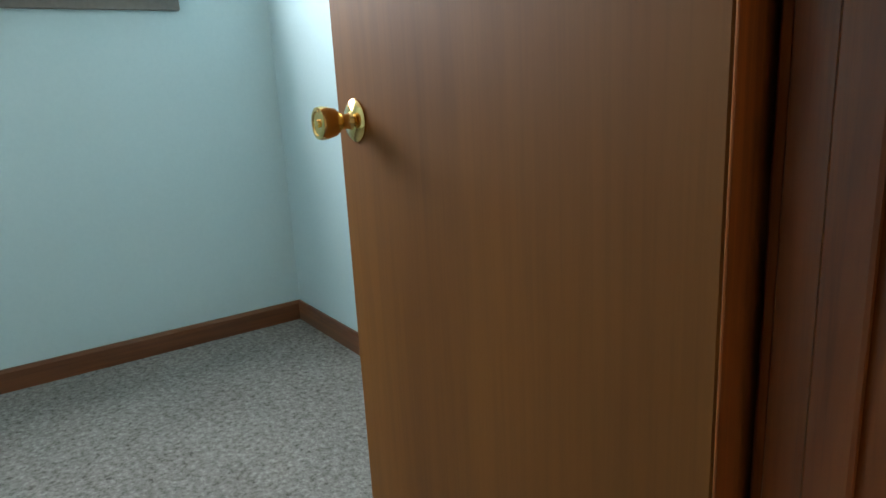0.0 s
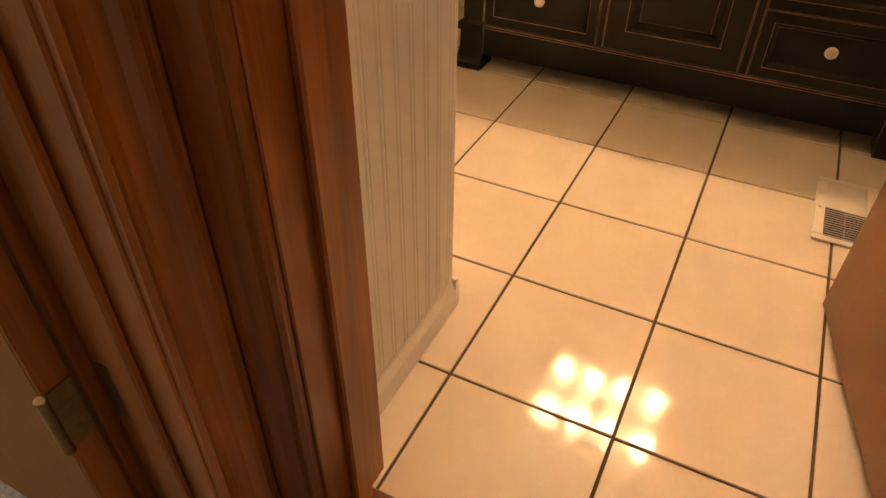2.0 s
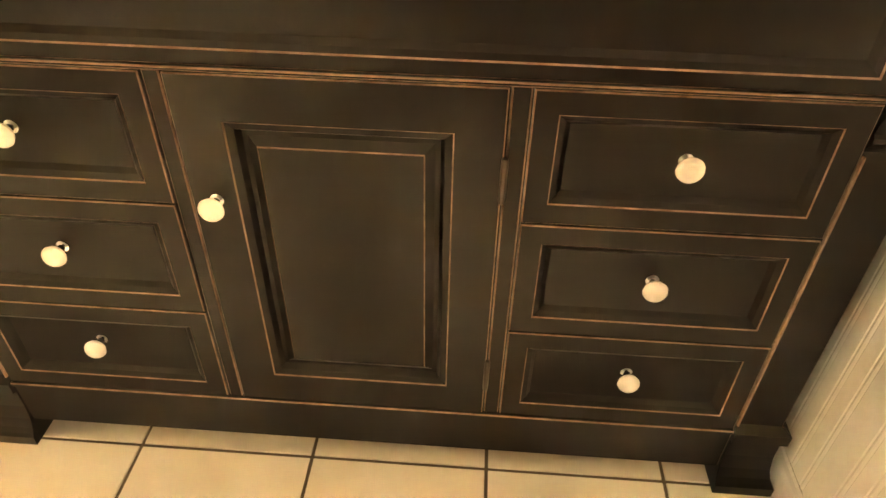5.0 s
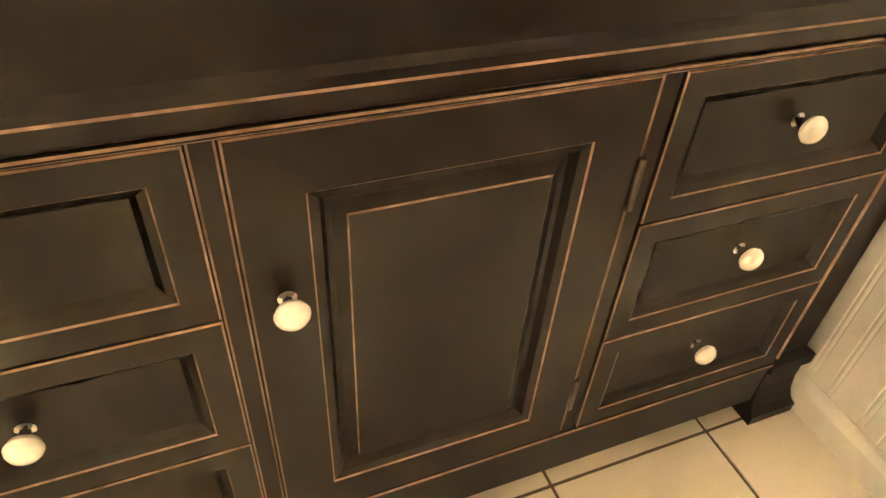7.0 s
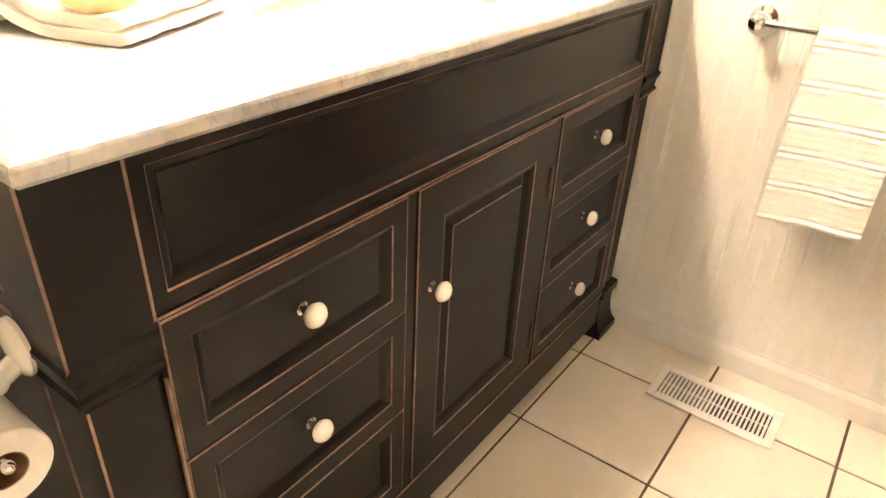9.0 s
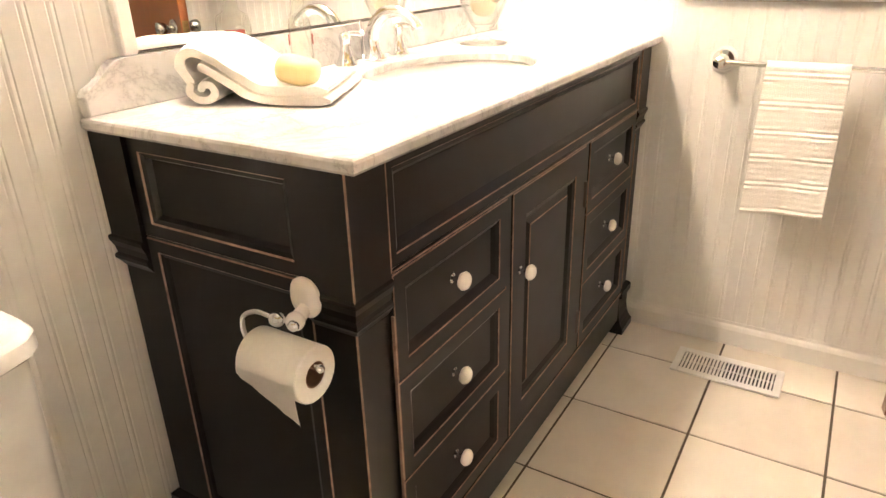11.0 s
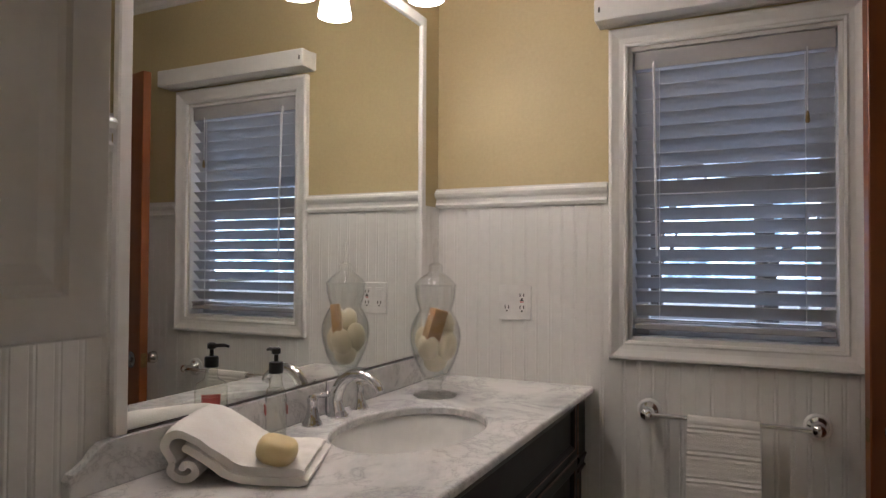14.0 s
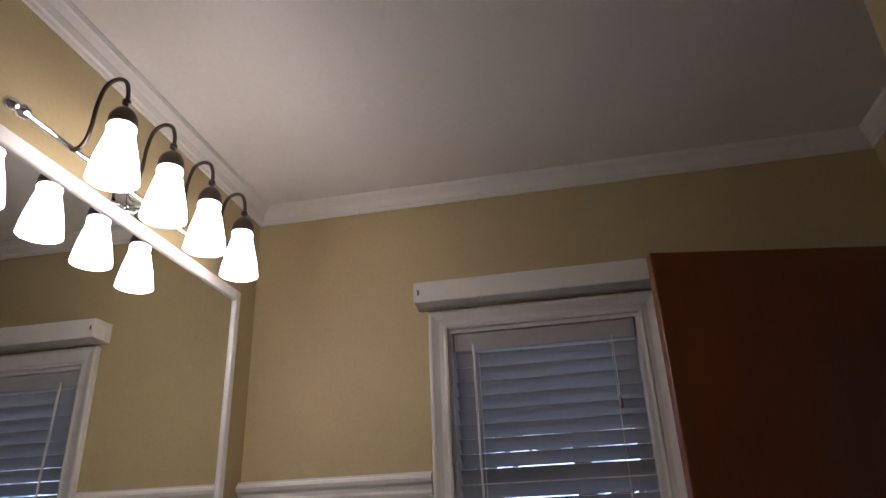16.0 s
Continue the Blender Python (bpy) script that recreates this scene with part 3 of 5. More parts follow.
part("head_casing", new_box(XB1 + 0.0005, XB1 + 0.018, BY0 - 0.004, BY1 + 0.004, DZ + 0.004, DZ + 0.074, bevel=0.004), M_WOOD_Y, bed_frame)


def knob_profile():
    return [(0.033, 0.0), (0.033, 0.003), (0.028, 0.007), (0.014, 0.010), (0.0115, 0.014), (0.0115, 0.026), (0.016, 0.031), (0.021, 0.037), (0.0245, 0.050), (0.0255, 0.058), (0.024, 0.064), (0.018, 0.0655), (0.017, 0.0635), (0.006, 0.0625), (0.005, 0.066), (0.001, 0.067)]


def door_leaf(name, hinge, angle, width, material_, knob_mat, hinge_mat, label, knob_z, hinges, side=1):
    """A flush door; local x runs from the hinge along the leaf, its thickness towards local y."""
    ob = thing(name, hinge, label, "door", kind="structure")
    m = Matrix.Translation(hinge) @ Matrix.Rotation(angle, 4, 'Z')
    th = 0.035 * side
    part("leaf", new_box(0.006, width, min(0, th), max(0, th), 0.014, 2.035, bevel=0.0025, m=m), material_, ob)
    part("edge_band", new_box(0.0025, 0.0058, min(0, th), max(0, th), 0.014, 2.035, bevel=0.0012, m=m), M_WOOD, ob, "dark solid edge")
    for face, sgn in ((0.0, -side), (th, side)):
        bm = lathe(bmesh.new(), knob_profile(), m @ Matrix.Translation((width - 0.062, face, knob_z)) @ Matrix.Rotation(-sgn * math.pi / 2, 4, 'X'), 24)
        k = part("knob", bm, knob_mat, ob, "turned metal door knob on a round rose", True)
    part("latch_plate", new_box(width - 0.0005, width + 0.0012, th / 2 - 0.012, th / 2 + 0.012, knob_z - 0.028, knob_z + 0.028, bevel=0.0004, m=m), hinge_mat, ob)
    for z in hinges:
        bm = bmesh.new()
        lathe(bm, [(0.0065, -0.045), (0.0075, -0.043), (0.0065, -0.041), (0.0065, 0.041), (0.0075, 0.043), (0.0065, 0.045)], m @ Matrix.Translation((-0.001, -0.004 * side, z)), 12)
        hg = part("hinge", bm, hinge_mat, ob, "aged brass butt hinge", True)
        part("hinge_leaf", new_box(-0.0008, 0.0028, min(0.002 * side, th * 0.95), max(0.002 * side, th * 0.95), z - 0.044, z + 0.044, m=m), hinge_mat, hg)
    return ob


door_leaf("door_bathroom", (DX1 - 0.004, YD1 + 0.006, 0), math.atan2(0.708, -0.152), 0.734, M_BDOOR, M_DULLCHROME, M_OLDBRASS,
          "reddish brown flush wooden bathroom door standing open", 0.885, (0.22, 1.05, 1.85), -1)
door_leaf("door_bedroom", (XB0 - 0.006, -0.831, 0), math.radians(179.2), 0.70, M_DOOR, M_BRASS, M_OLDBRASS,
          "brown veneered flush bedroom door standing open over the carpet", 0.885, (0.36, 1.1, 1.85), -1)

for hz in (0.36, 1.1, 1.85):
    part("jamb_hinge_leaf", new_box(XB0 + 0.001, XB0 + 0.034, BY1 - 0.0022, BY1 - 0.0002, hz - 0.044, hz + 0.044, bevel=0.0005), M_OLDBRASS, bed_frame, "aged brass hinge leaf")
bwin = thing("window_2", (-2.18, -1.425, BWZ0), "bedroom window with a deep taupe sill above the carpet", "window", kind="structure")
M_TAUPE = surface("taupe_sill_paint", (0.17, 0.16, 0.15), (0.24, 0.23, 0.215), 0.5, 3.0, 50.0, 0.08, 0.001)
part("window_sill", new_box(-2.345, -2.10, BWY0 - 0.09, BWY1 + 0.09, BWZ0 - 0.035, BWZ0 - 0.0005, bevel=0.008, seg=2), M_TAUPE, bwin)
part("apron", new_box(-2.179, -2.162, BWY0 - 0.07, BWY1 + 0.07, BWZ0 - 0.10, BWZ0 - 0.0355, bevel=0.004), M_TAUPE, bwin)
for y in (BWY0 - 0.035, BWY1 + 0.035):
    part("window_casing", new_box(-2.179, -2.16, y - 0.035, y + 0.035, BWZ0, BWZ1 + 0.07, bevel=0.004), M_TAUPE, bwin)
part("window_casing", new_box(-2.179, -2.16, BWY0, BWY1, BWZ1, BWZ1 + 0.07, bevel=0.004), M_TAUPE, bwin)
part("sill_stop", lathe(bmesh.new(), [(0.012, 0.0), (0.012, 0.012), (0.006, 0.018), (0.001, 0.02)], Matrix.Translation((-2.12, -0.66, BWZ0 - 0.0352)) @ Matrix.Rotation(math.pi, 4, 'X'), 12), M_DARKMETAL, bwin, "small dark round stop", True)

# ---- window with its casing and blind ----
win = thing("window_1", (XW, (WY0 + WY1) / 2, WZ0), "white sash window with moulded casing and closed slatted blind", "window", kind="structure")
# reveal lining
for q in ((XW + 0.001, XW + T, WY0, WY0 + 0.012, WZ0, WZ1), (XW + 0.001, XW + T, WY1 - 0.012, WY1, WZ0, WZ1), (XW + 0.001, XW + T, WY0 + 0.012, WY1 - 0.012, WZ1 - 0.012, WZ1), (XW + 0.001, XW + T, WY0 + 0.012, WY1 - 0.012, WZ0, WZ0 + 0.012)):
    part("reveal", new_box(*q), M_WHITE, win)
WCAS = [(0.0, 0.0005), (0.0, 0.012), (0.007, 0.015), (0.012, 0.013), (0.025, 0.015), (0.037, 0.020), (0.045, 0.024), (0.052, 0.024), (0.056, 0.018), (0.056, 0.0005)]


def mitred(parent, y0, y1, z0, z1):
    """Picture-frame casing: one board each side, mitred at the corners."""
    cs = [(y0, z0, -1, -1), (y1, z0, 1, -1), (y1, z1, 1, 1), (y0, z1, -1, 1)]
    for i in range(4):
        a, b = cs[i], cs[(i + 1) % 4]
        bm = bmesh.new()
        ra = [bm.verts.new((XW - d, a[0] + a[2] * w, a[1] + a[3] * w)) for w, d in WCAS]
        rb = [bm.verts.new((XW - d, b[0] + b[2] * w, b[1] + b[3] * w)) for w, d in WCAS]
        k = len(WCAS)
        for j in range(k):
            bm.faces.new((ra[j], ra[(j + 1) % k], rb[(j + 1) % k], rb[j]))
        bm.faces.new(ra[::-1]), bm.faces.new(rb)
        part("window_casing", bm, M_WHITE, parent)


mitred(win, WY0, WY1, WZ0, WZ1)
part("sash_stile", new_box(XW + 0.075, XW + 0.11, WY0 + 0.012, WY0 + 0.05, WZ0 + 0.012, WZ1 - 0.012, bevel=0.003), M_WHITE, win)
part("sash_stile", new_box(XW + 0.075, XW + 0.11, WY1 - 0.05, WY1 - 0.012, WZ0 + 0.012, WZ1 - 0.012, bevel=0.003), M_WHITE, win)
for z in (WZ0 + 0.012, (WZ0 + WZ1) / 2 - 0.02, WZ1 - 0.052):
    part("sash_rail", new_box(XW + 0.075, XW + 0.11, WY0 + 0.05, WY1 - 0.05, z, z + 0.04, bevel=0.003), M_WHITE, win)
for a, b in ((WZ0 + 0.052, (WZ0 + WZ1) / 2 - 0.02), ((WZ0 + WZ1) / 2 + 0.02, WZ1 - 0.052)):
    p = part("pane", new_box(XW + 0.09, XW + 0.094, WY0 + 0.05, WY1 - 0.05, a, b), M_GLASS, win)
    p.visible_shadow = False
cornice = thing("window_cornice", (XW, (WY0 + WY1) / 2, 2.004), "white painted box cornice over the window", "window cornice")
part("board", new_box(XW - 0.085, XW - 0.0255, 0.130, 0.876, 2.004, 2.070, bevel=0.004, seg=2), M_WHITE, cornice)
part("backing", new_box(XW - 0.0255, XW - 0.001, 0.130, 0.876, 2.004, 2.070), M_WHITE, cornice)
part("screw_hole", new_box(XW - 0.0865, XW - 0.0848, 0.858, 0.863, 2.028, 2.044), M_SLOT_SHADE, cornice, "dark chip for the shade in a screw hole")

blind = thing("window_blind", (XW + 0.03, (WY0 + WY1) / 2, WZ1 - 0.03), "white two-inch slatted blind in the window, half tilted, backlit shade in its grey", "blind")
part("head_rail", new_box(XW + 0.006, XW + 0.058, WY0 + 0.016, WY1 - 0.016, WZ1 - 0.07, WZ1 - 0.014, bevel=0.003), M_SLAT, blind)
BP = 0.0415
bm = bmesh.new()
W2, N2 = 0.025, 4
for s in (0, 1):
    for i in range(N2 + 1):
        u = -W2 + 2 * W2 * i / N2
        z = 0.0022 * (1 - (u / W2) ** 2) + (0.0026 if s else 0)
        bm.verts.new((u, -(WY1 - WY0) / 2 + 0.018, z)), bm.verts.new((u, (WY1 - WY0) / 2 - 0.018, z))
bm.verts.ensure_lookup_table()
k = 2 * (N2 + 1)
for s in (0, 1):
    for i in range(N2):
        bm.faces.new([bm.verts[s * k + j] for j in (2 * i, 2 * i + 1, 2 * i + 3, 2 * i + 2)])
for i in range(N2):
    for e in (0, 1):
        bm.faces.new([bm.verts[j] for j in (2 * i + e, 2 * i + 2 + e, k + 2 * i + 2 + e, k + 2 * i + e)])
for i in (0, 2 * N2):
    bm.faces.new([bm.verts[j] for j in (i, i + 1, k + i + 1, k + i)])
bmesh.ops.recalc_face_normals(bm, faces=bm.faces)
slat_mesh = bpy.data.meshes.new("slat")
bm.to_mesh(slat_mesh), bm.free()
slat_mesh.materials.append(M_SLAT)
zs = WZ1 - 0.095
while zs > WZ0 + 0.075:
    s = new("slat", slat_mesh)
    s.parent = blind
    s.location = (0.002, 0, zs - (WZ1 - 0.03))
    s.rotation_euler = (0, radians(43 + random.uniform(-1.5, 1.5)), 0)
    zs -= BP
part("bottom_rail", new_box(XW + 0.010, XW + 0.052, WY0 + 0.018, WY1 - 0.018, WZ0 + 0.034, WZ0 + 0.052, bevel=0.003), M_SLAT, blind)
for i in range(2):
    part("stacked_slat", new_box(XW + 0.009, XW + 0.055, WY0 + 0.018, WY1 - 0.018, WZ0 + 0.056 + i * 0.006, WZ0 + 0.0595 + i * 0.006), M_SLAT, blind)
for y in (WY0 + 0.09, WY1 - 0.09):
    for dx in (-0.023, 0.026):
        part("ladder_cord", tube(bmesh.new(), [(XW + 0.032 + dx, y, WZ0 + 0.05), (XW + 0.032 + dx, y, WZ1 - 0.07)], 0.0012, 6), M_PLASTIC, blind)
part("tilt_wand", tube(bmesh.new(), [(XW + 0.001, WY1 - 0.075, WZ1 - 0.05), (XW - 0.006, WY1 - 0.078, WZ1 - 0.30), (XW - 0.004, WY1 - 0.084, 1.30)], 0.0035, 8), M_PLASTIC, blind, "thin white tilt wand", True)
part("lift_cord", tube(bmesh.new(), [(XW + 0.002, WY0 + 0.085, WZ1 - 0.06), (XW + 0.001, WY0 + 0.085, 1.70)], 0.0015, 6), M_PLASTIC, blind)
part("cord_tassel", lathe(bmesh.new(), [(0.002, 0.03), (0.005, 0.02), (0.006, 0.0), (0.003, -0.004)], Matrix.Translation((XW + 0.001, WY0 + 0.085, 1.67)), 10), M_OLDBRASS, blind, "small wooden cord tassel", True)

# ---- what is seen through the slats ----
solid("ground", new_box(1.3, 60, -40, 40, -0.6, -0.5), surface("garden_ground", (0.30, 0.29, 0.27), (0.62, 0.62, 0.60), 0.9, 0.4, 6.0, 0.3, 0.02), "pale bright garden ground outside the window", "ground", kind="structure")
M_BARK = surface("grey_bark", (0.05, 0.045, 0.04), (0.12, 0.105, 0.09), 0.9, 4.0, 40.0, 0.8, 0.02, stretch=(1, 1, 0.2))
M_FENCE = surface("weathered_white_board", (0.55, 0.55, 0.54), (0.70, 0.70, 0.69), 0.7, 2.0, 40.0, 0.2, 0.003)
for ty, tx, r in ((0.35, 6.0, 0.12), (-1.3, 9.0, 0.2), (-3.2, 12.0, 0.22), (2.4, 13.0, 0.24), (-6.0, 16.0, 0.3)):
    tr = thing("tree", (tx, ty, -0.5), "bare grey-barked garden tree", "tree", "garden trees")
    rnd = random.Random(int(ty * 100))
    part("trunk", tube(bmesh.new(), smooth_path([(tx, ty, -0.5), (tx + 0.05, ty + 0.04, 1.2), (tx - 0.05, ty + 0.08, 3.0), (tx, ty, 5.5)], 4), [r * (1 - 0.6 * i / 12) for i in range(13)], 9), M_BARK, tr, "", True)
    for i in range(9):
        z = 1.2 + i * 0.42
        a = rnd.uniform(0, 6.28)
        ln = rnd.uniform(0.8, 1.8)
        p0 = Vector((tx, ty + 0.04, z))
        p1 = p0 + Vector((math.cos(a) * ln * 0.5, math.sin(a) * ln * 0.5, 0.3))
        p2 = p0 + Vector((math.cos(a + 0.3) * ln, math.sin(a + 0.3) * ln, 0.9))
        part("limb", tube(bmesh.new(), smooth_path([p0, p1, p2], 3), [r * 0.35 * (1 - 0.75 * j / 6) for j in range(7)], 6), M_BARK, tr, "", True)
fence = thing("garden_fence", (7.5, 0, -0.5), "weathered white board fence across the garden", "fence")
for i in range(3):
    part("rail", new_box(7.5, 7.53, -8, 6, -0.15 + i * 0.38, 0.02 + i * 0.38, bevel=0.006), M_FENCE, fence)
for i in range(8):
    part("post", new_box(7.53, 7.63, -8 + i * 2 - 0.05, -8 + i * 2 + 0.05, -0.5, 0.95, bevel=0.008), M_FENCE, fence)



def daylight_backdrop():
    """A sheet that glows in place of daylit sky and woods, far off through the slats."""
    m = bpy.data.materials.new("glowing_garden_distance")
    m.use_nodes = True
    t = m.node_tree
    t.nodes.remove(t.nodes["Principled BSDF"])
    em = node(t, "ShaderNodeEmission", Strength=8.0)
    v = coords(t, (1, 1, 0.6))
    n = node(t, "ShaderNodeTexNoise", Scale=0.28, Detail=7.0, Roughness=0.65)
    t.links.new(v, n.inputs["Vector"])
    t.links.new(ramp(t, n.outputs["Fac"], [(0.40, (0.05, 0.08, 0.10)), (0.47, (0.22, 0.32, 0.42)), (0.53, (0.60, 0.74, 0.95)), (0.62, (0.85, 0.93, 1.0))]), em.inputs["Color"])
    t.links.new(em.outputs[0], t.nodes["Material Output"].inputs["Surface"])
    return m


solid("backdrop", new_box(56, 56.2, -60, 60, -0.5, 40), daylight_backdrop(), "glowing backdrop sheet for distant woods and sky beyond the garden", "backdrop", kind="structure")

# ---- vanity ----
CX0, CX1, CY0, CZ0, CZ1 = -0.271, XW - 0.011, 0.892, 0.879, 0.900
VX0, VX1, VY0, VY1 = -0.262, 1.072, 0.916, 1.420
van = thing("vanity_cabinet", ((VX0 + VX1) / 2, 1.2, 0), "black-brown bathroom vanity with rubbed edges, six drawers and one door", "vanity cabinet")
carc = bmesh.new()
box(carc, VX0 + 0.080, VX1 - 0.080, VY0 + 0.012, VY1 - 0.02, 0.135, 0.70)
box(carc, VX0 + 0.014, VX1 - 0.014, VY0 + 0.07, VY1 - 0.07, 0.135, 0.70)
part("carcass", carc, VAN, van)


def post(sx, sy, x, y):
    """A square corner post with a flared foot, a collar and a stepped bracket under the top block; sx, sy point outwards."""
    bm = bmesh.new()
    w = 0.080
    prof = [(0.0, 0.017), (0.020, 0.017), (0.026, 0.013), (0.036, 0.008), (0.055, 0.003), (0.085, 0.0), (0.124, 0.0), (0.126, 0.007), (0.148, 0.007), (0.152, 0.002), (0.159, -0.006),
            (0.648, -0.006), (0.655, -0.002), (0.663, 0.004), (0.669, 0.004), (0.673, 0.000), (0.685, 0.002), (0.697, 0.007), (0.703, 0.007), (0.706, 0.003), (CZ0 - 0.0005, 0.003)]
    prev = None
    for z, o in prof:
        xo, yo = x + sx * o, y + sy * o
        xi, yi = x - sx * w, y - sy * w
        vs = [bm.verts.new(p) for p in ((xo, yo, z), (xi, yo, z), (xi, yi, z), (xo, yi, z))]
        if prev:
            for i in range(4):
                bm.faces.new((prev[i], prev[(i + 1) % 4], vs[(i + 1) % 4], vs[i]))
        else:
            bm.faces.new(vs)
        prev = vs
    bm.faces.new(prev)
    bm.edges.ensure_lookup_table()
    es = [e for e in bm.edges if abs(e.verts[0].co.z - e.verts[1].co.z) > 0.1 and abs((e.verts[0].co.x - x)) < 0.03 and abs(e.verts[0].co.y - y) < 0.03]
    out = bmesh.ops.bevel(bm, geom=es, offset=0.0022, segments=1, affect='EDGES')
    for f in out["faces"]:
        f.material_index = 1
    p = part("corner_post", bm, VAN, van)
    if sy < 0:
        for q in (0, 1):
            a = x - sx * w
            part("post_line", new_box(a - 0.0016, a + 0.0016, VY0 - 0.0035, VY0 + 0.002, 0.713 if q else 0.163, 0.872 if q else 0.645, bevel=0.0005), M_WORN, p, "rubbed tan edge line")
    return p


post(-1, -1, VX0, VY0), post(1, -1, VX1, VY0), post(-1, 1, VX0, VY1), post(1, 1, VX1, VY1)
FX0, FX1 = VX0 + 0.0805, VX1 - 0.0805
# frieze board with one long recessed panel
part("frieze", panel(bmesh.new(), FX0, FX1, 0.7165, CZ0 - 0.0005, VY0, [(0, 0.02, 0), (0, 0.0015, 0), (0.0015, 0, 1), (0.018, 0, 0), (0.0198, 0.002, 1), (0.027, 0.005, 0), (0.034, 0.012, 0)]), VAN, van)
part("ledge", new_box(FX0, FX1, VY0 - 0.006, VY0 + 0.01, 0.711, 0.7165, bevel=0.0018, worn=True), VAN, van)
part("bottom_rail", new_box(FX0, FX1, VY0 + 0.001, VY0 + 0.022, 0.050, 0.141, bevel=0.002, worn=True), VAN, van)
part("bottom_ledge", new_box(FX0, FX1, VY0 - 0.004, VY0 + 0.022, 0.141, 0.150, bevel=0.002, worn=True), VAN, van)
for a, b in ((0.186, 0.207), (0.597, 0.620)):
    part("stile", new_box(a, b, VY0 + 0.001, VY0 + 0.02, 0.151, 0.710, bevel=0.002, worn=True), VAN, van)


def cabinet_knob(parent, x, y, z, m=ID, r=0.0165):
    bm = bmesh.new()
    t = m @ Matrix.Translation((x, y, z)) @ Matrix.Rotation(math.pi / 2, 4, 'X')
    lathe(bm, [(0.009, 0.0), (0.009, 0.002), (0.005, 0.004), (0.0045, 0.012), (0.0075, 0.0145), (0.0075, 0.0165)], t, 16)
    k = part("knob", bm, M_CHROME, parent, "ivory ceramic knob on a chrome stem", True)
    bm = bmesh.new()
    lathe(bm, [(0.007, 0.0165), (r * 0.86, 0.0185), (r, 0.0235), (r * 0.93, 0.0275), (r * 0.72, 0.0315), (r * 0.4, 0.0338), (0.001, 0.0345)], t, 20)
    part("ceramic_cap", bm, M_KNOB, k, "ivory ceramic", True)


DRAWER = [(0, 0.022, 0), (0, 0.0016, 0), (0.0016, 0, 1), (0.029, 0, 0), (0.0306, 0.0016, 1), (0.038, 0.006, 0), (0.044, 0.0125, 0)]
DOORP = [(0, 0.022, 0), (0, 0.0016, 0), (0.0016, 0, 1), (0.058, 0, 0), (0.0598, 0.0018, 1), (0.069, 0.005, 0), (0.075, 0.015, 0), (0.079, 0.015, 0), (0.092, 0.007, 0), (0.0935, 0.0055, 1), (0.095, 0.0055, 0)]
for x0, x1, kx in ((FX0 + 0.003, 0.184, 0.002), (0.622, FX1 - 0.003, 0.804)):
    for z0, z1, kz in ((0.530, 0.708, 0.624), (0.340, 0.527, 0.440), (0.154, 0.337, 0.258)):
        d = part("drawer", panel(bmesh.new(), x0, x1, z0, z1, VY0 - 0.002, DRAWER), VAN, van)
        cabinet_knob(d, kx, VY0 + 0.0105, kz)
d = part("cabinet_door", panel(bmesh.new(), 0.2095, 0.5945, 0.154, 0.708, VY0 - 0.002, DOORP), VAN, van)
cabinet_knob(d, 0.242, VY0 - 0.002, 0.541)
for z in (0.59, 0.245):
    part("hinge", lathe(bmesh.new(), [(0.003, -0.032), (0.0042, -0.03), (0.0042, 0.03), (0.003, 0.032)], Matrix.Translation((0.5958, VY0 - 0.004, z)), 10), M_DARKMETAL, d, "dark bronze cabinet hinge", True)
# side panels, seen from the toilet's side


def side_panel(name, y0, y1, z0, z1, rings):
    """A stepped panel on the side at VX0, facing -x."""
    m = Matrix(((0, 1, 0, VX0 + 0.004), (-1, 0, 0, 0), (0, 0, 1, 0), (0, 0, 0, 1)))
    return part(name, panel(bmesh.new(), -y1, -y0, z0, z1, 0.0, rings, m), VAN, van)


SP = [(0, 0.02, 0), (0, 0.002, 0), (0.002, 0, 1), (0.022, 0, 0), (0.0245, 0.0025, 1), (0.031, 0.005, 0), (0.036, 0.0135, 0)]
side_panel("side_frieze", VY0 + 0.0805, VY1 - 0.0805, 0.7165, CZ0 - 0.0005, SP)
side_panel("side_panel", VY0 + 0.0805, VY1 - 0.0805, 0.151, 0.713, SP)
part("side_rail", new_box(VX0 + 0.004, VX0 + 0.02, VY0 + 0.0805, VY1 - 0.0805, 0.05, 0.1495, bevel=0.002, worn=True), VAN, van)

# ---- marble top, basin, backsplash ----
SXC, SYC, SA, SB = 0.405, 1.155, 0.232, 0.160
top = thing("marble_countertop", (0.4, 1.17, CZ0), "white marble vanity top with grey veins and an oval cut-out", "countertop")
bm = bmesh.new()
N = 56
inner = [(SXC + SA * math.cos(2 * math.pi * i / N), SYC + SB * math.sin(2 * math.pi * i / N)) for i in range(N)]


def rim(x, y):
    """The point of the slab's outline seen from the basin's middle through (x, y)."""
    dx, dy = x - SXC, y - SYC
    s = min((CX1 - SXC) / dx if dx > 1e-9 else 1e9, (CX0 - SXC) / dx if dx < -1e-9 else 1e9, (YM - 0.011 - SYC) / dy if dy > 1e-9 else 1e9, (CY0 - SYC) / dy if dy < -1e-9 else 1e9)
    return SXC + dx * s, SYC + dy * s


outer = [rim(*p) for p in inner]
corners = [(CX0, CY0), (CX1, CY0), (CX1, YM - 0.011), (CX0, YM - 0.011)]
for cx, cy in corners:
    j = min(range(N), key=lambda i: (outer[i][0] - cx) ** 2 + (outer[i][1] - cy) ** 2)
    outer[j] = (cx, cy)


def inset_pt(p, d):
    x, y = p
    return (min(max(x, CX0 + d), CX1 - d), min(max(y, CY0 + d), YM - 0.011 - d))


